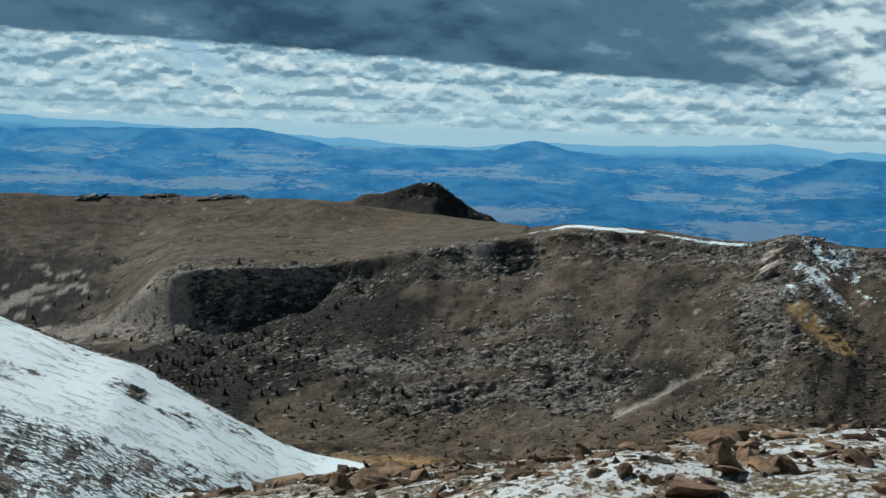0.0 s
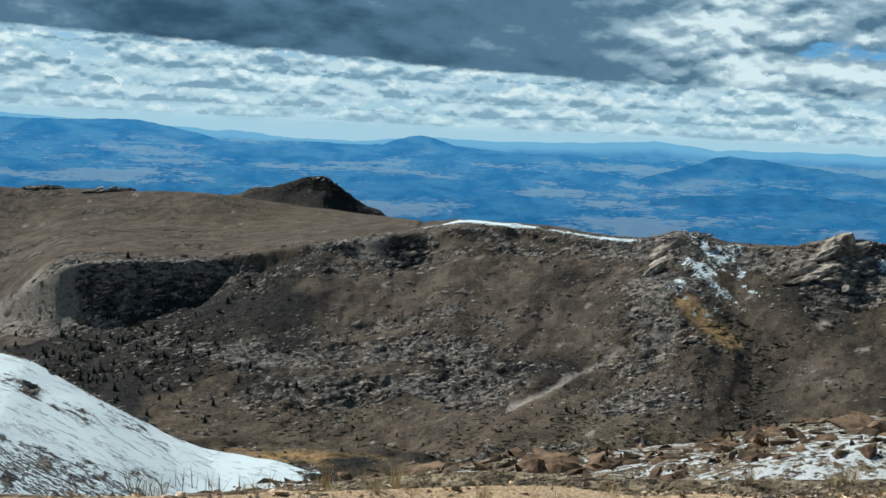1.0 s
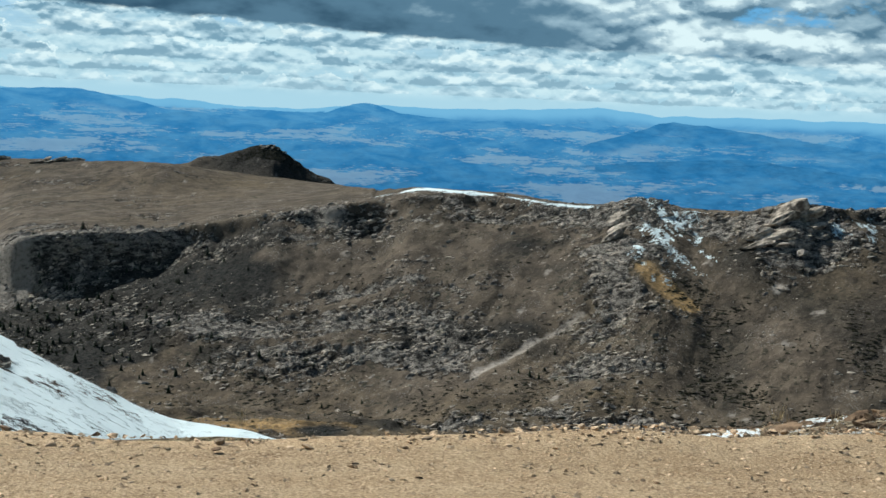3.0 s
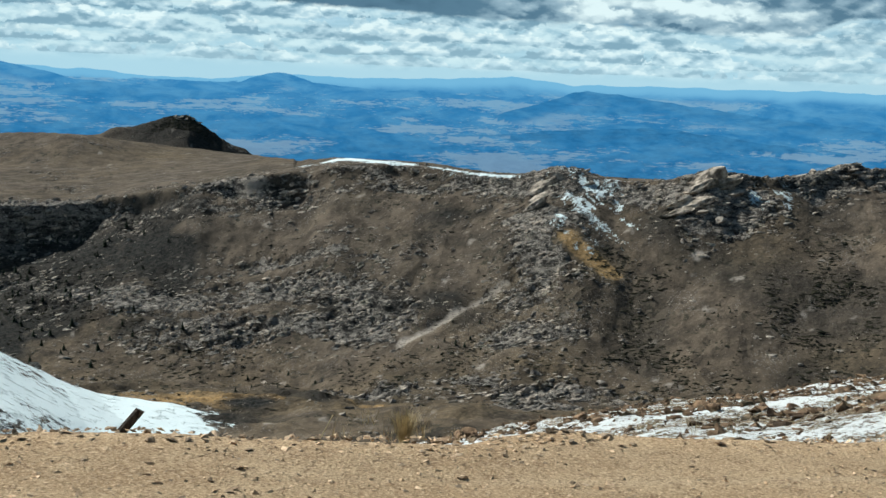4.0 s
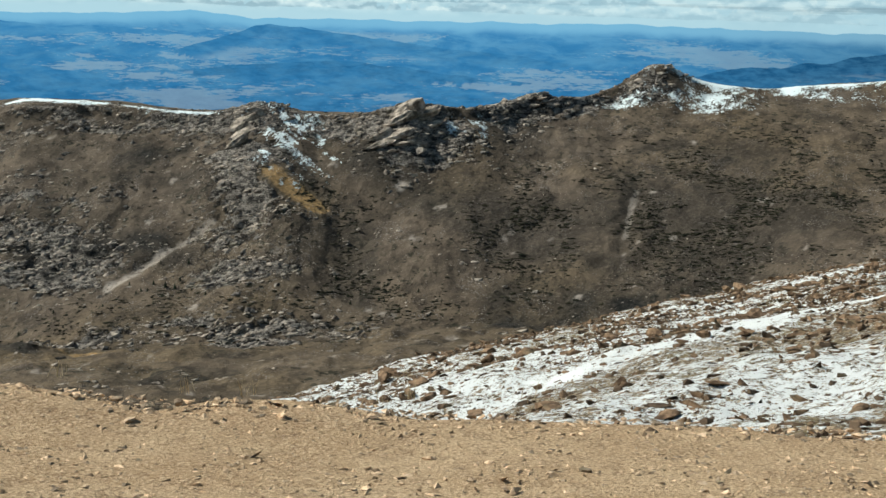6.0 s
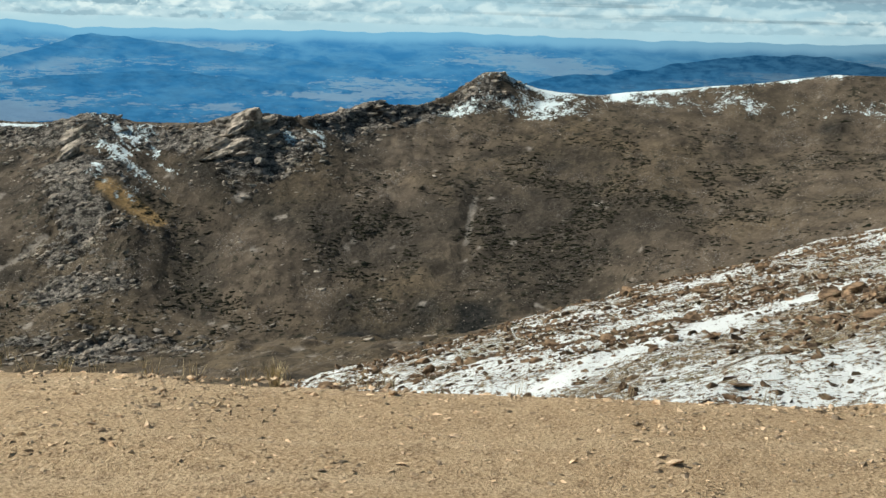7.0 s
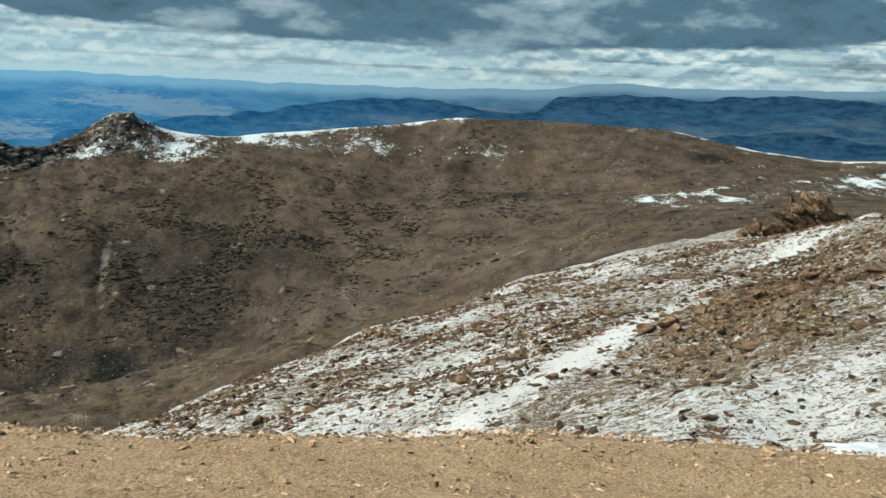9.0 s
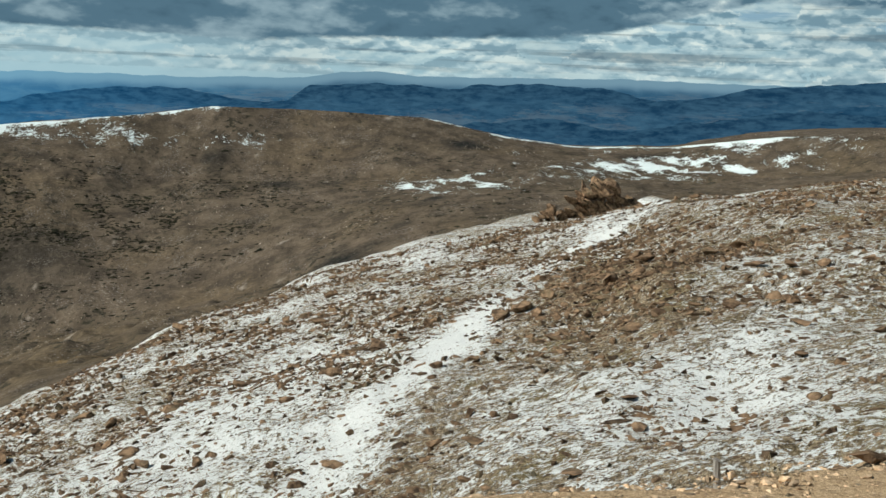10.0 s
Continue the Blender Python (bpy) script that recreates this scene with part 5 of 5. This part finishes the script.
# the jagged tor on the ridge: blocks heaped on one another
def tor(x0, y0, wide, high, count):
    base = tagged(new("rock_tor"), "jagged heap of brown granite blocks on the ridge", "rock outcrop")
    z0 = float(ground_near(np.array([x0]), np.array([y0]))[0])
    base.matrix_basis = pose(x0, y0, z0 - 0.4)
    for k in range(count):
        u, v = float(rng.uniform(-1, 1)), float(rng.normal(0, 0.35))
        h = max(0.0, 1 - abs(u) ** 1.3) * high
        ob = new("block", BOULDER_MESH[k % len(BOULDER_MESH)])
        ob.parent = base
        sz = float(rng.uniform(0.28, 0.50)) * high * (0.6 + 0.6 * (1 - abs(u)))
        # the ridge runs across the line of sight
        ob.matrix_basis = Matrix.Translation((0.25 * u * wide + v * 2, -0.97 * u * wide / 2 * 0.9, max(0.1, h * float(rng.uniform(0.0, 0.8))))) @ pose(0, 0, 0, float(rng.normal(38, 14)), float(rng.normal(0, 14)), float(rng.normal(20, 22)))
        ob.scale = (sz * 1.05, sz * 1.5, sz * 0.8)
    return base


tor(166, 38.8, 25, 8.8, 84)


def crag_mesh(level):
    v, f = rock_shape(rng, level, 9, 0.9, 0.20, 0.40)
    v[:, 2] += 0.035 * np.sin(26 * (v[:, 2] - 0.12 * v[:, 0]) + 3 * v[:, 1])
    me = bpy.data.meshes.new("block")
    me.from_pydata([tuple(q) for q in v], [], [tuple(int(i) for i in q) for q in f])
    me.materials.append(GREY_ROCK)
    return me


CRAG_MESH, SLAB_MESH = [crag_mesh(2) for _ in range(8)], [crag_mesh(3) for _ in range(5)]


def crag(az0, r0, wide, deep, count, lo, hi, label, lean=0.0, sink=0.30, slabs=()):
    """A craggy mass of blocks on the far wall, round a bearing and range."""
    base = tagged(new("crag"), label, "rock outcrop", "crags along the rim")
    base.matrix_basis = Matrix.Translation(far_xyz(np.array([az0]), np.array([r0]))[0])
    origin = base.matrix_basis.translation.copy()
    for k in range(count):
        u, v = float(rng.normal(0, 0.5)), float(rng.normal(0, 0.5))
        a1, r1 = az0 + (u * wide + lean * v * deep) / (r0 * math.pi / 180), r0 + v * deep
        p1 = Vector(far_xyz(np.array([a1]), np.array([r1]))[0])
        sz = float(lo + (hi - lo) * rng.uniform() ** 1.6)
        ob = new("block", CRAG_MESH[k % len(CRAG_MESH)])
        ob.parent = base
        ob.matrix_basis = Matrix.Translation(p1 - origin + Vector((0, 0, sz * (0.2 - sink)))) @ pose(0, 0, 0, float(rng.normal(-8, 8)), float(rng.normal(-16, 7)), -az0 + float(rng.normal(0, 9)))
        ob.scale = (sz * float(rng.uniform(1.4, 2.5)), sz * 1.1, sz * float(rng.uniform(0.55, 0.9)))
    for k, (across, back, long, thick, tip) in enumerate(slabs):
        a1, r1 = az0 + across / (r0 * math.pi / 180), r0 + back
        p1 = Vector(far_xyz(np.array([a1]), np.array([r1]))[0])
        ob = new("slab", SLAB_MESH[k % len(SLAB_MESH)])
        ob.parent = base
        ob.matrix_basis = Matrix.Translation(p1 - origin + Vector((0, 0, 0.10 * thick))) @ pose(0, 0, 0, 14, -tip, -az0 + 6)
        ob.scale = (long, 0.62 * long, thick)
    return base


crag(42.0, 1192, 28, 26, 16, 5, 13, "grey ribbed crag streaked with snow on the rim", -0.3, 0.62,
     slabs=[(-6, -6, 30, 12, 26), (-14, -22, 28, 11, 30), (-18, -40, 26, 10, 32), (4, -2, 26, 10, 12)])
crag(41.3, 1120, 20, 50, 26, 4, 11, "grey rocky crest of the spur below the rim", -0.3, 0.48)
crag(42.6, 1050, 20, 14, 18, 3, 8, "grey rocky nose of the spur under a dry meadow", -0.2, 0.40)
crag(48.9, 1158, 20, 16, 22, 6, 15, "bold grey granite crag standing on the rim", sink=0.62,
     slabs=[(-2, -2, 34, 20, 20), (9, -4, 26, 17, 24), (-14, -14, 34, 13, 24), (-24, -24, 36, 10, 22), (-30, -36, 30, 8, 22), (-12, -28, 34, 8, 16), (14, -12, 20, 10, 20)])
crag(47.6, 1122, 26, 12, 16, 5, 12, "pale grey granite slabs below the rim crag", -0.3, 0.50)
crag(54.3, 1224, 34, 10, 30, 5, 11, "dark blocky crag along the rim", sink=0.34)
crag(59.3, 1276, 24, 14, 34, 4, 10, "rocky summit above patches of snow", sink=0.40)
crag(42.5, 968, 44, 8, 16, 3, 8, "low dark ledge at the foot of the spur", sink=0.40)
crag(39.8, 905, 60, 8, 18, 3, 7, "low rock band on the valley floor", sink=0.40)
crag(30.6, 1306, 26, 10, 30, 4, 10, "broken grey cliff with a dark cleft", sink=0.42)
crag(36.0, 1272, 90, 6, 60, 3, 7, "low rocky band under the snowy rim", sink=0.42)
crag(25.75, 2497, 24, 10, 26, 5, 12, "dark rocky top of a distant knoll", sink=0.42)
crag(11.4, 1985, 26, 6, 14, 6, 13, "dark rocks along the plateau skyline", sink=-0.02)
crag(14.2, 1988, 34, 6, 18, 6, 12, "dark low rocks along the plateau skyline", sink=-0.02)
crag(17.3, 1955, 50, 6, 24, 6, 13, "dark rocky hump on the plateau skyline", sink=-0.02)


# ---------------------------------------------------------------- conifers under the western cliff and by the gully
m = Nodes("spruce_needles")
NEEDLES = m.finish(m.mix(m.step(m.noise(2.5, 4), 0.35, 0.65), (0.012, 0.020, 0.012), (0.032, 0.044, 0.024)), 0.9, None, 0.1)
m = Nodes("spruce_bark")
BARK = m.finish(m.mix(m.noise(6.0, 4), (0.05, 0.035, 0.025), (0.12, 0.09, 0.07)), 0.95)


def part(name, bm, mat, parent, label=""):
    me = bpy.data.meshes.new(name)
    bm.to_mesh(me)
    bm.free()
    me.materials.append(mat)
    ob = new(name, me)
    ob.parent = parent
    return tagged(ob, label) if label else ob


def conifer():
    base = tagged(new("conifer"), "small dark wind-stunted spruce on the rocky slope", "tree", "spruces below the cliff")
    bm = bmesh.new()
    bmesh.ops.create_cone(bm, cap_ends=True, segments=7, radius1=0.16, radius2=0.03, depth=4.4, matrix=Matrix.Translation((0, 0, 2.1)))
    part("trunk", bm, BARK, base)
    bm = bmesh.new()
    for k in range(11):
        u = k / 10
        for b in range(9):
            a = b * 2 * math.pi / 9 + k * 0.7 + float(rng.normal(0, 0.15))
            ln = (1.45 * (1 - u) ** 0.8 + 0.16) * float(rng.uniform(0.65, 1.15))
            z0, dz = 0.35 + 4.2 * u, -0.22 * ln + float(rng.normal(0, 0.06))
            w = 0.30 * ln + 0.08
            d, s = Vector((math.cos(a), math.sin(a), 0)), Vector((-math.sin(a), math.cos(a), 0))
            p0, tip = Vector((0, 0, z0 + 0.25)), d * ln + Vector((0, 0, z0 + dz))
            l, rgt, low = d * ln * 0.55 + s * w + Vector((0, 0, z0 + 0.02)), d * ln * 0.55 - s * w + Vector((0, 0, z0 + 0.02)), d * ln * 0.5 + Vector((0, 0, z0 - 0.22))
            q = [bm.verts.new(c) for c in (p0, l, tip, rgt, low)]
            for f in ((0, 1, 2), (0, 2, 3), (1, 4, 2), (4, 3, 2), (0, 4, 1), (0, 3, 4)):
                bm.faces.new([q[i] for i in f])
    part("crown", bm, NEEDLES, base)
    return base


tree = conifer()
spots = [(36.6 + 0.28 * k + float(rng.normal(0, 0.15)), 985 + float(rng.normal(0, 9))) for k in range(9)]
while len(spots) < 280:
    a1, r1 = float(rng.uniform(11, 27)), float(rng.uniform(1010, 1400))
    if rng.uniform() < 0.9 * math.exp(-((a1 - 15.5) / 5.0) ** 2 - ((r1 - 1190) / 110) ** 2) + 0.06:
        spots.append((a1, r1))
for k in range(46):
    spots.append((float(rng.uniform(7, 13)), float(rng.uniform(1080, 1760))))
for k in range(30):
    spots.append((float(rng.uniform(27, 50)), float(rng.uniform(930, 1040))))
for k, (a1, r1) in enumerate(spots):
    p1 = far_xyz(np.array([a1]), np.array([r1]), 0.2)[0]
    mm = Matrix.Translation(p1) @ pose(0, 0, 0, 0, 0, float(rng.uniform(0, 360)))
    ob = tree if k == 0 else copy_thing(tree, mm)
    ob.matrix_basis = mm
    sc = float(rng.uniform(0.6, 1.0) + 0.8 * rng.uniform() ** 2) * (0.62 if a1 > 27 else 1.0)
    ob.scale = (sc * 1.1, sc * 1.1, sc)


# ---------------------------------------------------------------- small things on the road's edge
def road_z(x, y):
    s1, a1, z1, e1 = (float(q[0]) for q in road_place(np.array([x]), np.array([y])))
    e1 += 0.14 * float(fbm(np.array([s1 / 1.6]), np.array([0.0]), 3, 77)[0])
    rim = z1 - 0.05 if a1 < e1 + 0.45 else -1e3
    g1 = float(ground_near(np.array([x]), np.array([y]))[0])
    return max(g1, rim, z1 + 0.05 * float(fbm(np.array([s1 / 6]), np.array([a1 / 1.2]), 3, 141)[0]) + 0.02 * float(fbm(np.array([s1 / 0.8]), np.array([a1 / 0.8]), 3, 143)[0]) - 1.5 * max(0.0, a1 - e1))


def mat_plain(name, dark, light, scale, rough=0.85, stretch=None):
    m = Nodes(name)
    a, b = m.noise(scale, 5, 0.6, stretch), m.noise(scale * 6, 4, 0.6)
    col = m.mix(m.step(a, 0.35, 0.65), dark, light)
    col = m.mix(m.math("MULTIPLY", m.step(b, 0.55, 0.7), 0.5), col, tuple(0.5 * v for v in dark))
    return m.finish(col, rough, m.bump(m.math("ADD", a, b), 0.6, 0.004), 0.15)


GREY_WOOD = mat_plain("weathered_wood", (0.16, 0.145, 0.125), (0.36, 0.335, 0.30), 60.0, 0.85, (1, 1, 0.12))
DARK_WOOD = mat_plain("dark_wood", (0.035, 0.028, 0.022), (0.10, 0.08, 0.06), 60.0, 0.85, (1, 1, 0.12))
WHITE_PAINT = mat_plain("chalky_white_paint", (0.55, 0.55, 0.53), (0.78, 0.78, 0.75), 40.0)
STRAW = mat_plain("dry_straw", (0.36, 0.29, 0.16), (0.58, 0.49, 0.31), 25.0)
RED_STEM = mat_plain("dark_red_stem", (0.060, 0.020, 0.014), (0.150, 0.052, 0.030), 40.0)
SEED = mat_plain("dark_seed_head", (0.022, 0.015, 0.011), (0.070, 0.045, 0.030), 80.0)
SNOW = mat_plain("old_snow", (0.66, 0.73, 0.77), (0.80, 0.84, 0.86), 8.0, 0.7)


def stake(x, y, tall, wide, mat, label, lean=(0.0, 0.0), name="stake"):
    """A split stake: four sides, a slanting top, slightly worn edges."""
    bm = bmesh.new()
    rows = []
    for k in range(6):
        u = k / 5
        z = -0.28 + u * (tall + 0.28)
        w = wide * (1.0 - 0.12 * u) / 2
        ring = []
        for c in range(8):
            a = (c + 0.5) * math.pi / 4
            q = max(abs(math.cos(a)), abs(math.sin(a)))
            top = 0.12 * wide * math.cos(a) if k == 5 else 0.0
            ring.append(bm.verts.new((w * math.cos(a) / q * 0.92 + 0.03 * wide * math.sin(7 * u), w * math.sin(a) / q * 0.70, z + top)))
        rows.append(ring)
    for lo, hi in zip(rows, rows[1:]):
        for c in range(8):
            bm.faces.new((lo[c], lo[(c + 1) % 8], hi[(c + 1) % 8], hi[c]))
    bm.faces.new(rows[-1])
    bm.faces.new(rows[0][::-1])
    me = bpy.data.meshes.new(name)
    bm.to_mesh(me)
    bm.free()
    me.materials.append(mat)
    ob = new(name, me)
    ob.matrix_basis = Matrix.Translation((x, y, road_z(x, y))) @ pose(0, 0, 0, lean[0], lean[1], 30)
    return tagged(ob, label, "stake")


stake(-32.7, 14.79, 0.10, 0.055, DARK_WOOD, "short dark weathered wooden post leaning at the road edge", (20, 40), "leaning_post")
stake(-14.85, 9.13, 0.075, 0.022, WHITE_PAINT, "small white-painted stake at the road edge", (2, 4))
stake(-39.95, 17.14, 0.15, 0.013, DARK_WOOD, "thin dark stick leaning at the road edge", (6, 22), "stick")
stake(-31.84, 14.54, 0.07, 0.007, STRAW, "leaning dry straw-coloured stick in the gravel", (10, 38), "stick")
stake(-61.95, 47.94, 0.095, 0.040, GREY_WOOD, "square pale grey stake at the road edge", (-2, 3))


def tube(bm, pts, r0, r1, sides=5):
    last = None
    for k, p in enumerate(pts):
        r = r0 + (r1 - r0) * k / (len(pts) - 1)
        ring = [bm.verts.new((p[0] + r * math.cos(2 * math.pi * c / sides), p[1] + r * math.sin(2 * math.pi * c / sides), p[2])) for c in range(sides)]
        if last:
            for c in range(sides):
                bm.faces.new((last[c], last[(c + 1) % sides], ring[(c + 1) % sides], ring[c]))
        last = ring
    bm.faces.new(last)


def weed(x, y, stems, tall, wide, mat, label, head=1.0):
    """A dry flowering weed: thin stems from one root, each with a knobbly seed head."""
    base = tagged(new("weed"), label, "plant")
    base.matrix_basis = pose(x, y, road_z(x, y))
    for k in range(stems):
        a, out, h = float(rng.uniform(0, 6.28)), wide * 0.5 * float(rng.uniform(0.1, 1.0)), tall * float(rng.uniform(0.6, 1.0))
        tip = Vector((out * math.cos(a), out * math.sin(a), h))
        bm = bmesh.new()
        tube(bm, [(tip.x * u ** 1.6, tip.y * u ** 1.6, -0.15 + (h + 0.15) * u) for u in (0, 0.3, 0.55, 0.8, 1.0)], 0.0032, 0.0018)
        stem = part("stem", bm, mat, base)
        bm = bmesh.new()
        for c in range(5):
            q = tip + Vector((float(rng.normal(0, 0.005)), float(rng.normal(0, 0.005)), 0.006 * c - 0.006))
            bmesh.ops.create_icosphere(bm, subdivisions=1, radius=head * float(rng.uniform(0.006, 0.012)), matrix=Matrix.Translation(q))
        part("seed_head", bm, SEED, stem)
    return base


weed(-12.06, 8.31, 26, 0.085, 0.22, RED_STEM, "dark red dried weed with dark seed heads")
weed(-13.85, 7.86, 40, 0.05, 0.19, RED_STEM, "low dark red dried weed at the gravel edge")
weed(-13.97, 8.73, 10, 0.035, 0.08, RED_STEM, "small dark dry weed at the road edge")
weed(-38.97, 16.61, 22, 0.075, 0.20, STRAW, "thin straw-coloured dry weed at the road edge", 0.3)


def edge_at(s, out):
    """A place beside the gravel's edge: its x, y."""
    e1 = float(np.interp(s, ROAD_S, ROAD_EDGE)) + out
    return float(np.interp(s, ROAD_S, ROAD_X)) + e1 * float(np.interp(s, ROAD_S, ROAD_TY)), float(np.interp(s, ROAD_S, ROAD_Y)) - e1 * float(np.interp(s, ROAD_S, ROAD_TX))


# small heaps of old snow along the edge
for s1, out, size in [(78.2, 0.06, 0.16), (77.9, 0.08, 0.22), (77.3, 0.10, 0.30), (138.9, 0.10, 0.26), (138.5, 0.12, 0.30), (138.1, 0.10, 0.24), (137.5, 0.12, 0.28), (137.1, 0.14, 0.34), (136.7, 0.12, 0.22)]:
    x1, y1 = edge_at(s1, out)
    # a low ragged heap: rings of height over a wavy outline
    th, q = np.linspace(0, 2 * np.pi, 29)[:-1], np.linspace(0, 1, 9)
    lobe = 0.55 + 0.25 * fbm(3 * np.cos(th) + 7 * s1, 3 * np.sin(th), 3, 301)
    gx, gy = q[:, None] * (lobe * np.cos(th))[None], q[:, None] * (lobe * np.sin(th))[None]
    gz = 0.30 * (1 - q[:, None] ** 2) * (0.75 + 0.75 * fbm(gx * 5 + 11 * s1, gy * 5, 3, 303)) - 0.30 * q[:, None] ** 6
    v = np.stack([gx, gy, gz], 2).reshape(-1, 3)
    f = [(r0 * 28 + c0, r0 * 28 + (c0 + 1) % 28, (r0 + 1) * 28 + (c0 + 1) % 28, (r0 + 1) * 28 + c0) for r0 in range(8) for c0 in range(28)]
    me = bpy.data.meshes.new("snow_clump")
    me.from_pydata([tuple(p) for p in v], [], f)
    me.polygons.foreach_set("use_smooth", np.ones(len(f), bool))
    me.materials.append(SNOW)
    ob = new("snow_clump", me)
    ob.matrix_basis = Matrix.Translation((x1, y1, road_z(x1, y1) + 0.01 * size)) @ pose(0, 0, 0, 0, 0, 90 - math.degrees(math.atan2(float(np.interp(s1, ROAD_S, ROAD_TX)), float(np.interp(s1, ROAD_S, ROAD_TY)))) + float(rng.normal(0, 12)))
    ob.scale = (size * 1.6, size * 0.8, size * (0.30 if s1 < 100 else 0.16))
    tagged(ob, "small clump of old snow beside the gravel road", "snow", "snow clumps by the road")

# stones on the shoulder
for x1, y1, size in [(-30.22, 13.61, 0.06), (-42.98, 18.77, 0.20), (-45.57, 20.6, 0.15), (-51.95, 28.9, 0.10), (-53.6, 30.7, 0.10), (-61.75, 47.3, 0.17), (-24.0, 11.4, 0.06), (-60.4, 43.78, 0.12)]:
    ob = new("stone", BOULDER_MESH[int(rng.integers(0, len(BOULDER_MESH)))])
    ob.matrix_basis = Matrix.Translation((x1, y1, road_z(x1, y1) + 0.12 * size)) @ pose(0, 0, 0, 0, 0, float(rng.uniform(0, 360)))
    ob.scale = (size, size, size * 0.6)
    tagged(ob, "brown granite stone on the gravel shoulder", "stone", "stones on the shoulder")


# dry grass along the edge
def blade(rng):
    h, b = 1.0, rng.uniform(0.15, 0.6)
    v = [(-0.022, 0, -0.1), (0.022, 0, -0.1), (-0.018, b * 0.2, 0.5), (0.018, b * 0.2, 0.5), (0.0, b * 0.55, h), (0.0, 0.03, 0.3)]
    return np.array(v), np.array([(0, 1, 3), (0, 3, 2), (2, 3, 4), (0, 2, 5), (1, 5, 3)])


BLADES = [blade(rng) for _ in range(6)]


def grass_tuft(x, y, blades, tall, wide):
    """A bushy tuft of dead grass: bent blades fanning from one root."""
    bm = bmesh.new()
    for k in range(blades):
        a, out, h = float(rng.uniform(0, 6.28)), wide * 0.5 * float(rng.uniform(0.1, 1.0)), tall * float(rng.uniform(0.55, 1.0))
        d, s = Vector((math.cos(a), math.sin(a), 0)), Vector((-math.sin(a), math.cos(a), 0)) * 0.0022
        last = None
        for u in (0.0, 0.4, 0.75, 1.0):
            p = d * (0.012 + out * u ** 1.7) + Vector((0, 0, -0.10 + (h + 0.10) * u))
            pair = [bm.verts.new(p - s * (1 - 0.8 * u)), bm.verts.new(p + s * (1 - 0.8 * u))]
            if last:
                bm.faces.new((last[0], last[1], pair[1], pair[0]))
            last = pair
    me = bpy.data.meshes.new("grass_tuft")
    bm.to_mesh(me)
    bm.free()
    me.materials.append(STRAW)
    ob = new("grass_tuft", me)
    ob.matrix_basis = pose(x, y, road_z(x, y))
    return tagged(ob, "bushy tuft of dead golden grass at the road edge", "grass", "grass tufts by the road")


grass_tuft(-31.53, 14.36, 280, 0.12, 0.15)
grass_tuft(-52.7, 29.38, 90, 0.06, 0.12)
grass_tuft(-59.1, 39.67, 40, 0.10, 0.14)
grass_tuft(-53.3, 30.1, 60, 0.07, 0.10)
for k in range(26):
    x1, y1 = edge_at(float(rng.uniform(64.5, 72.5)), float(rng.normal(0.10, 0.10)))
    grass_tuft(x1, y1, 46, float(rng.uniform(0.05, 0.11)), float(rng.uniform(0.06, 0.13)))

n = 460
s_ = np.r_[rng.uniform(62, 84, 260), rng.uniform(84, 122, 80), rng.uniform(122, 134, 90), rng.uniform(134, 150, 30)]
out = rng.normal(0.12, 0.12, n)
keep = (fbm(s_ / 1.6, out, 3, 311) > -0.1)
pts = np.array([edge_at(float(a), float(b)) for a, b in zip(s_[keep], out[keep])])
pz = np.array([max(road_z(x1, y1), float(ground_near(np.array([x1]), np.array([y1]))[0])) for x1, y1 in pts])
k = 9
xyz = np.repeat(np.column_stack([pts, pz]), k, axis=0)
xyz[:, :2] += rng.normal(0, 0.022, (len(xyz), 2))
joined("dry_grass", BLADES, xyz, rng.uniform(0.035, 0.095, len(xyz)), STRAW, "dry straw-coloured grass tufts along the road edge", "grass", rng, 0.22)
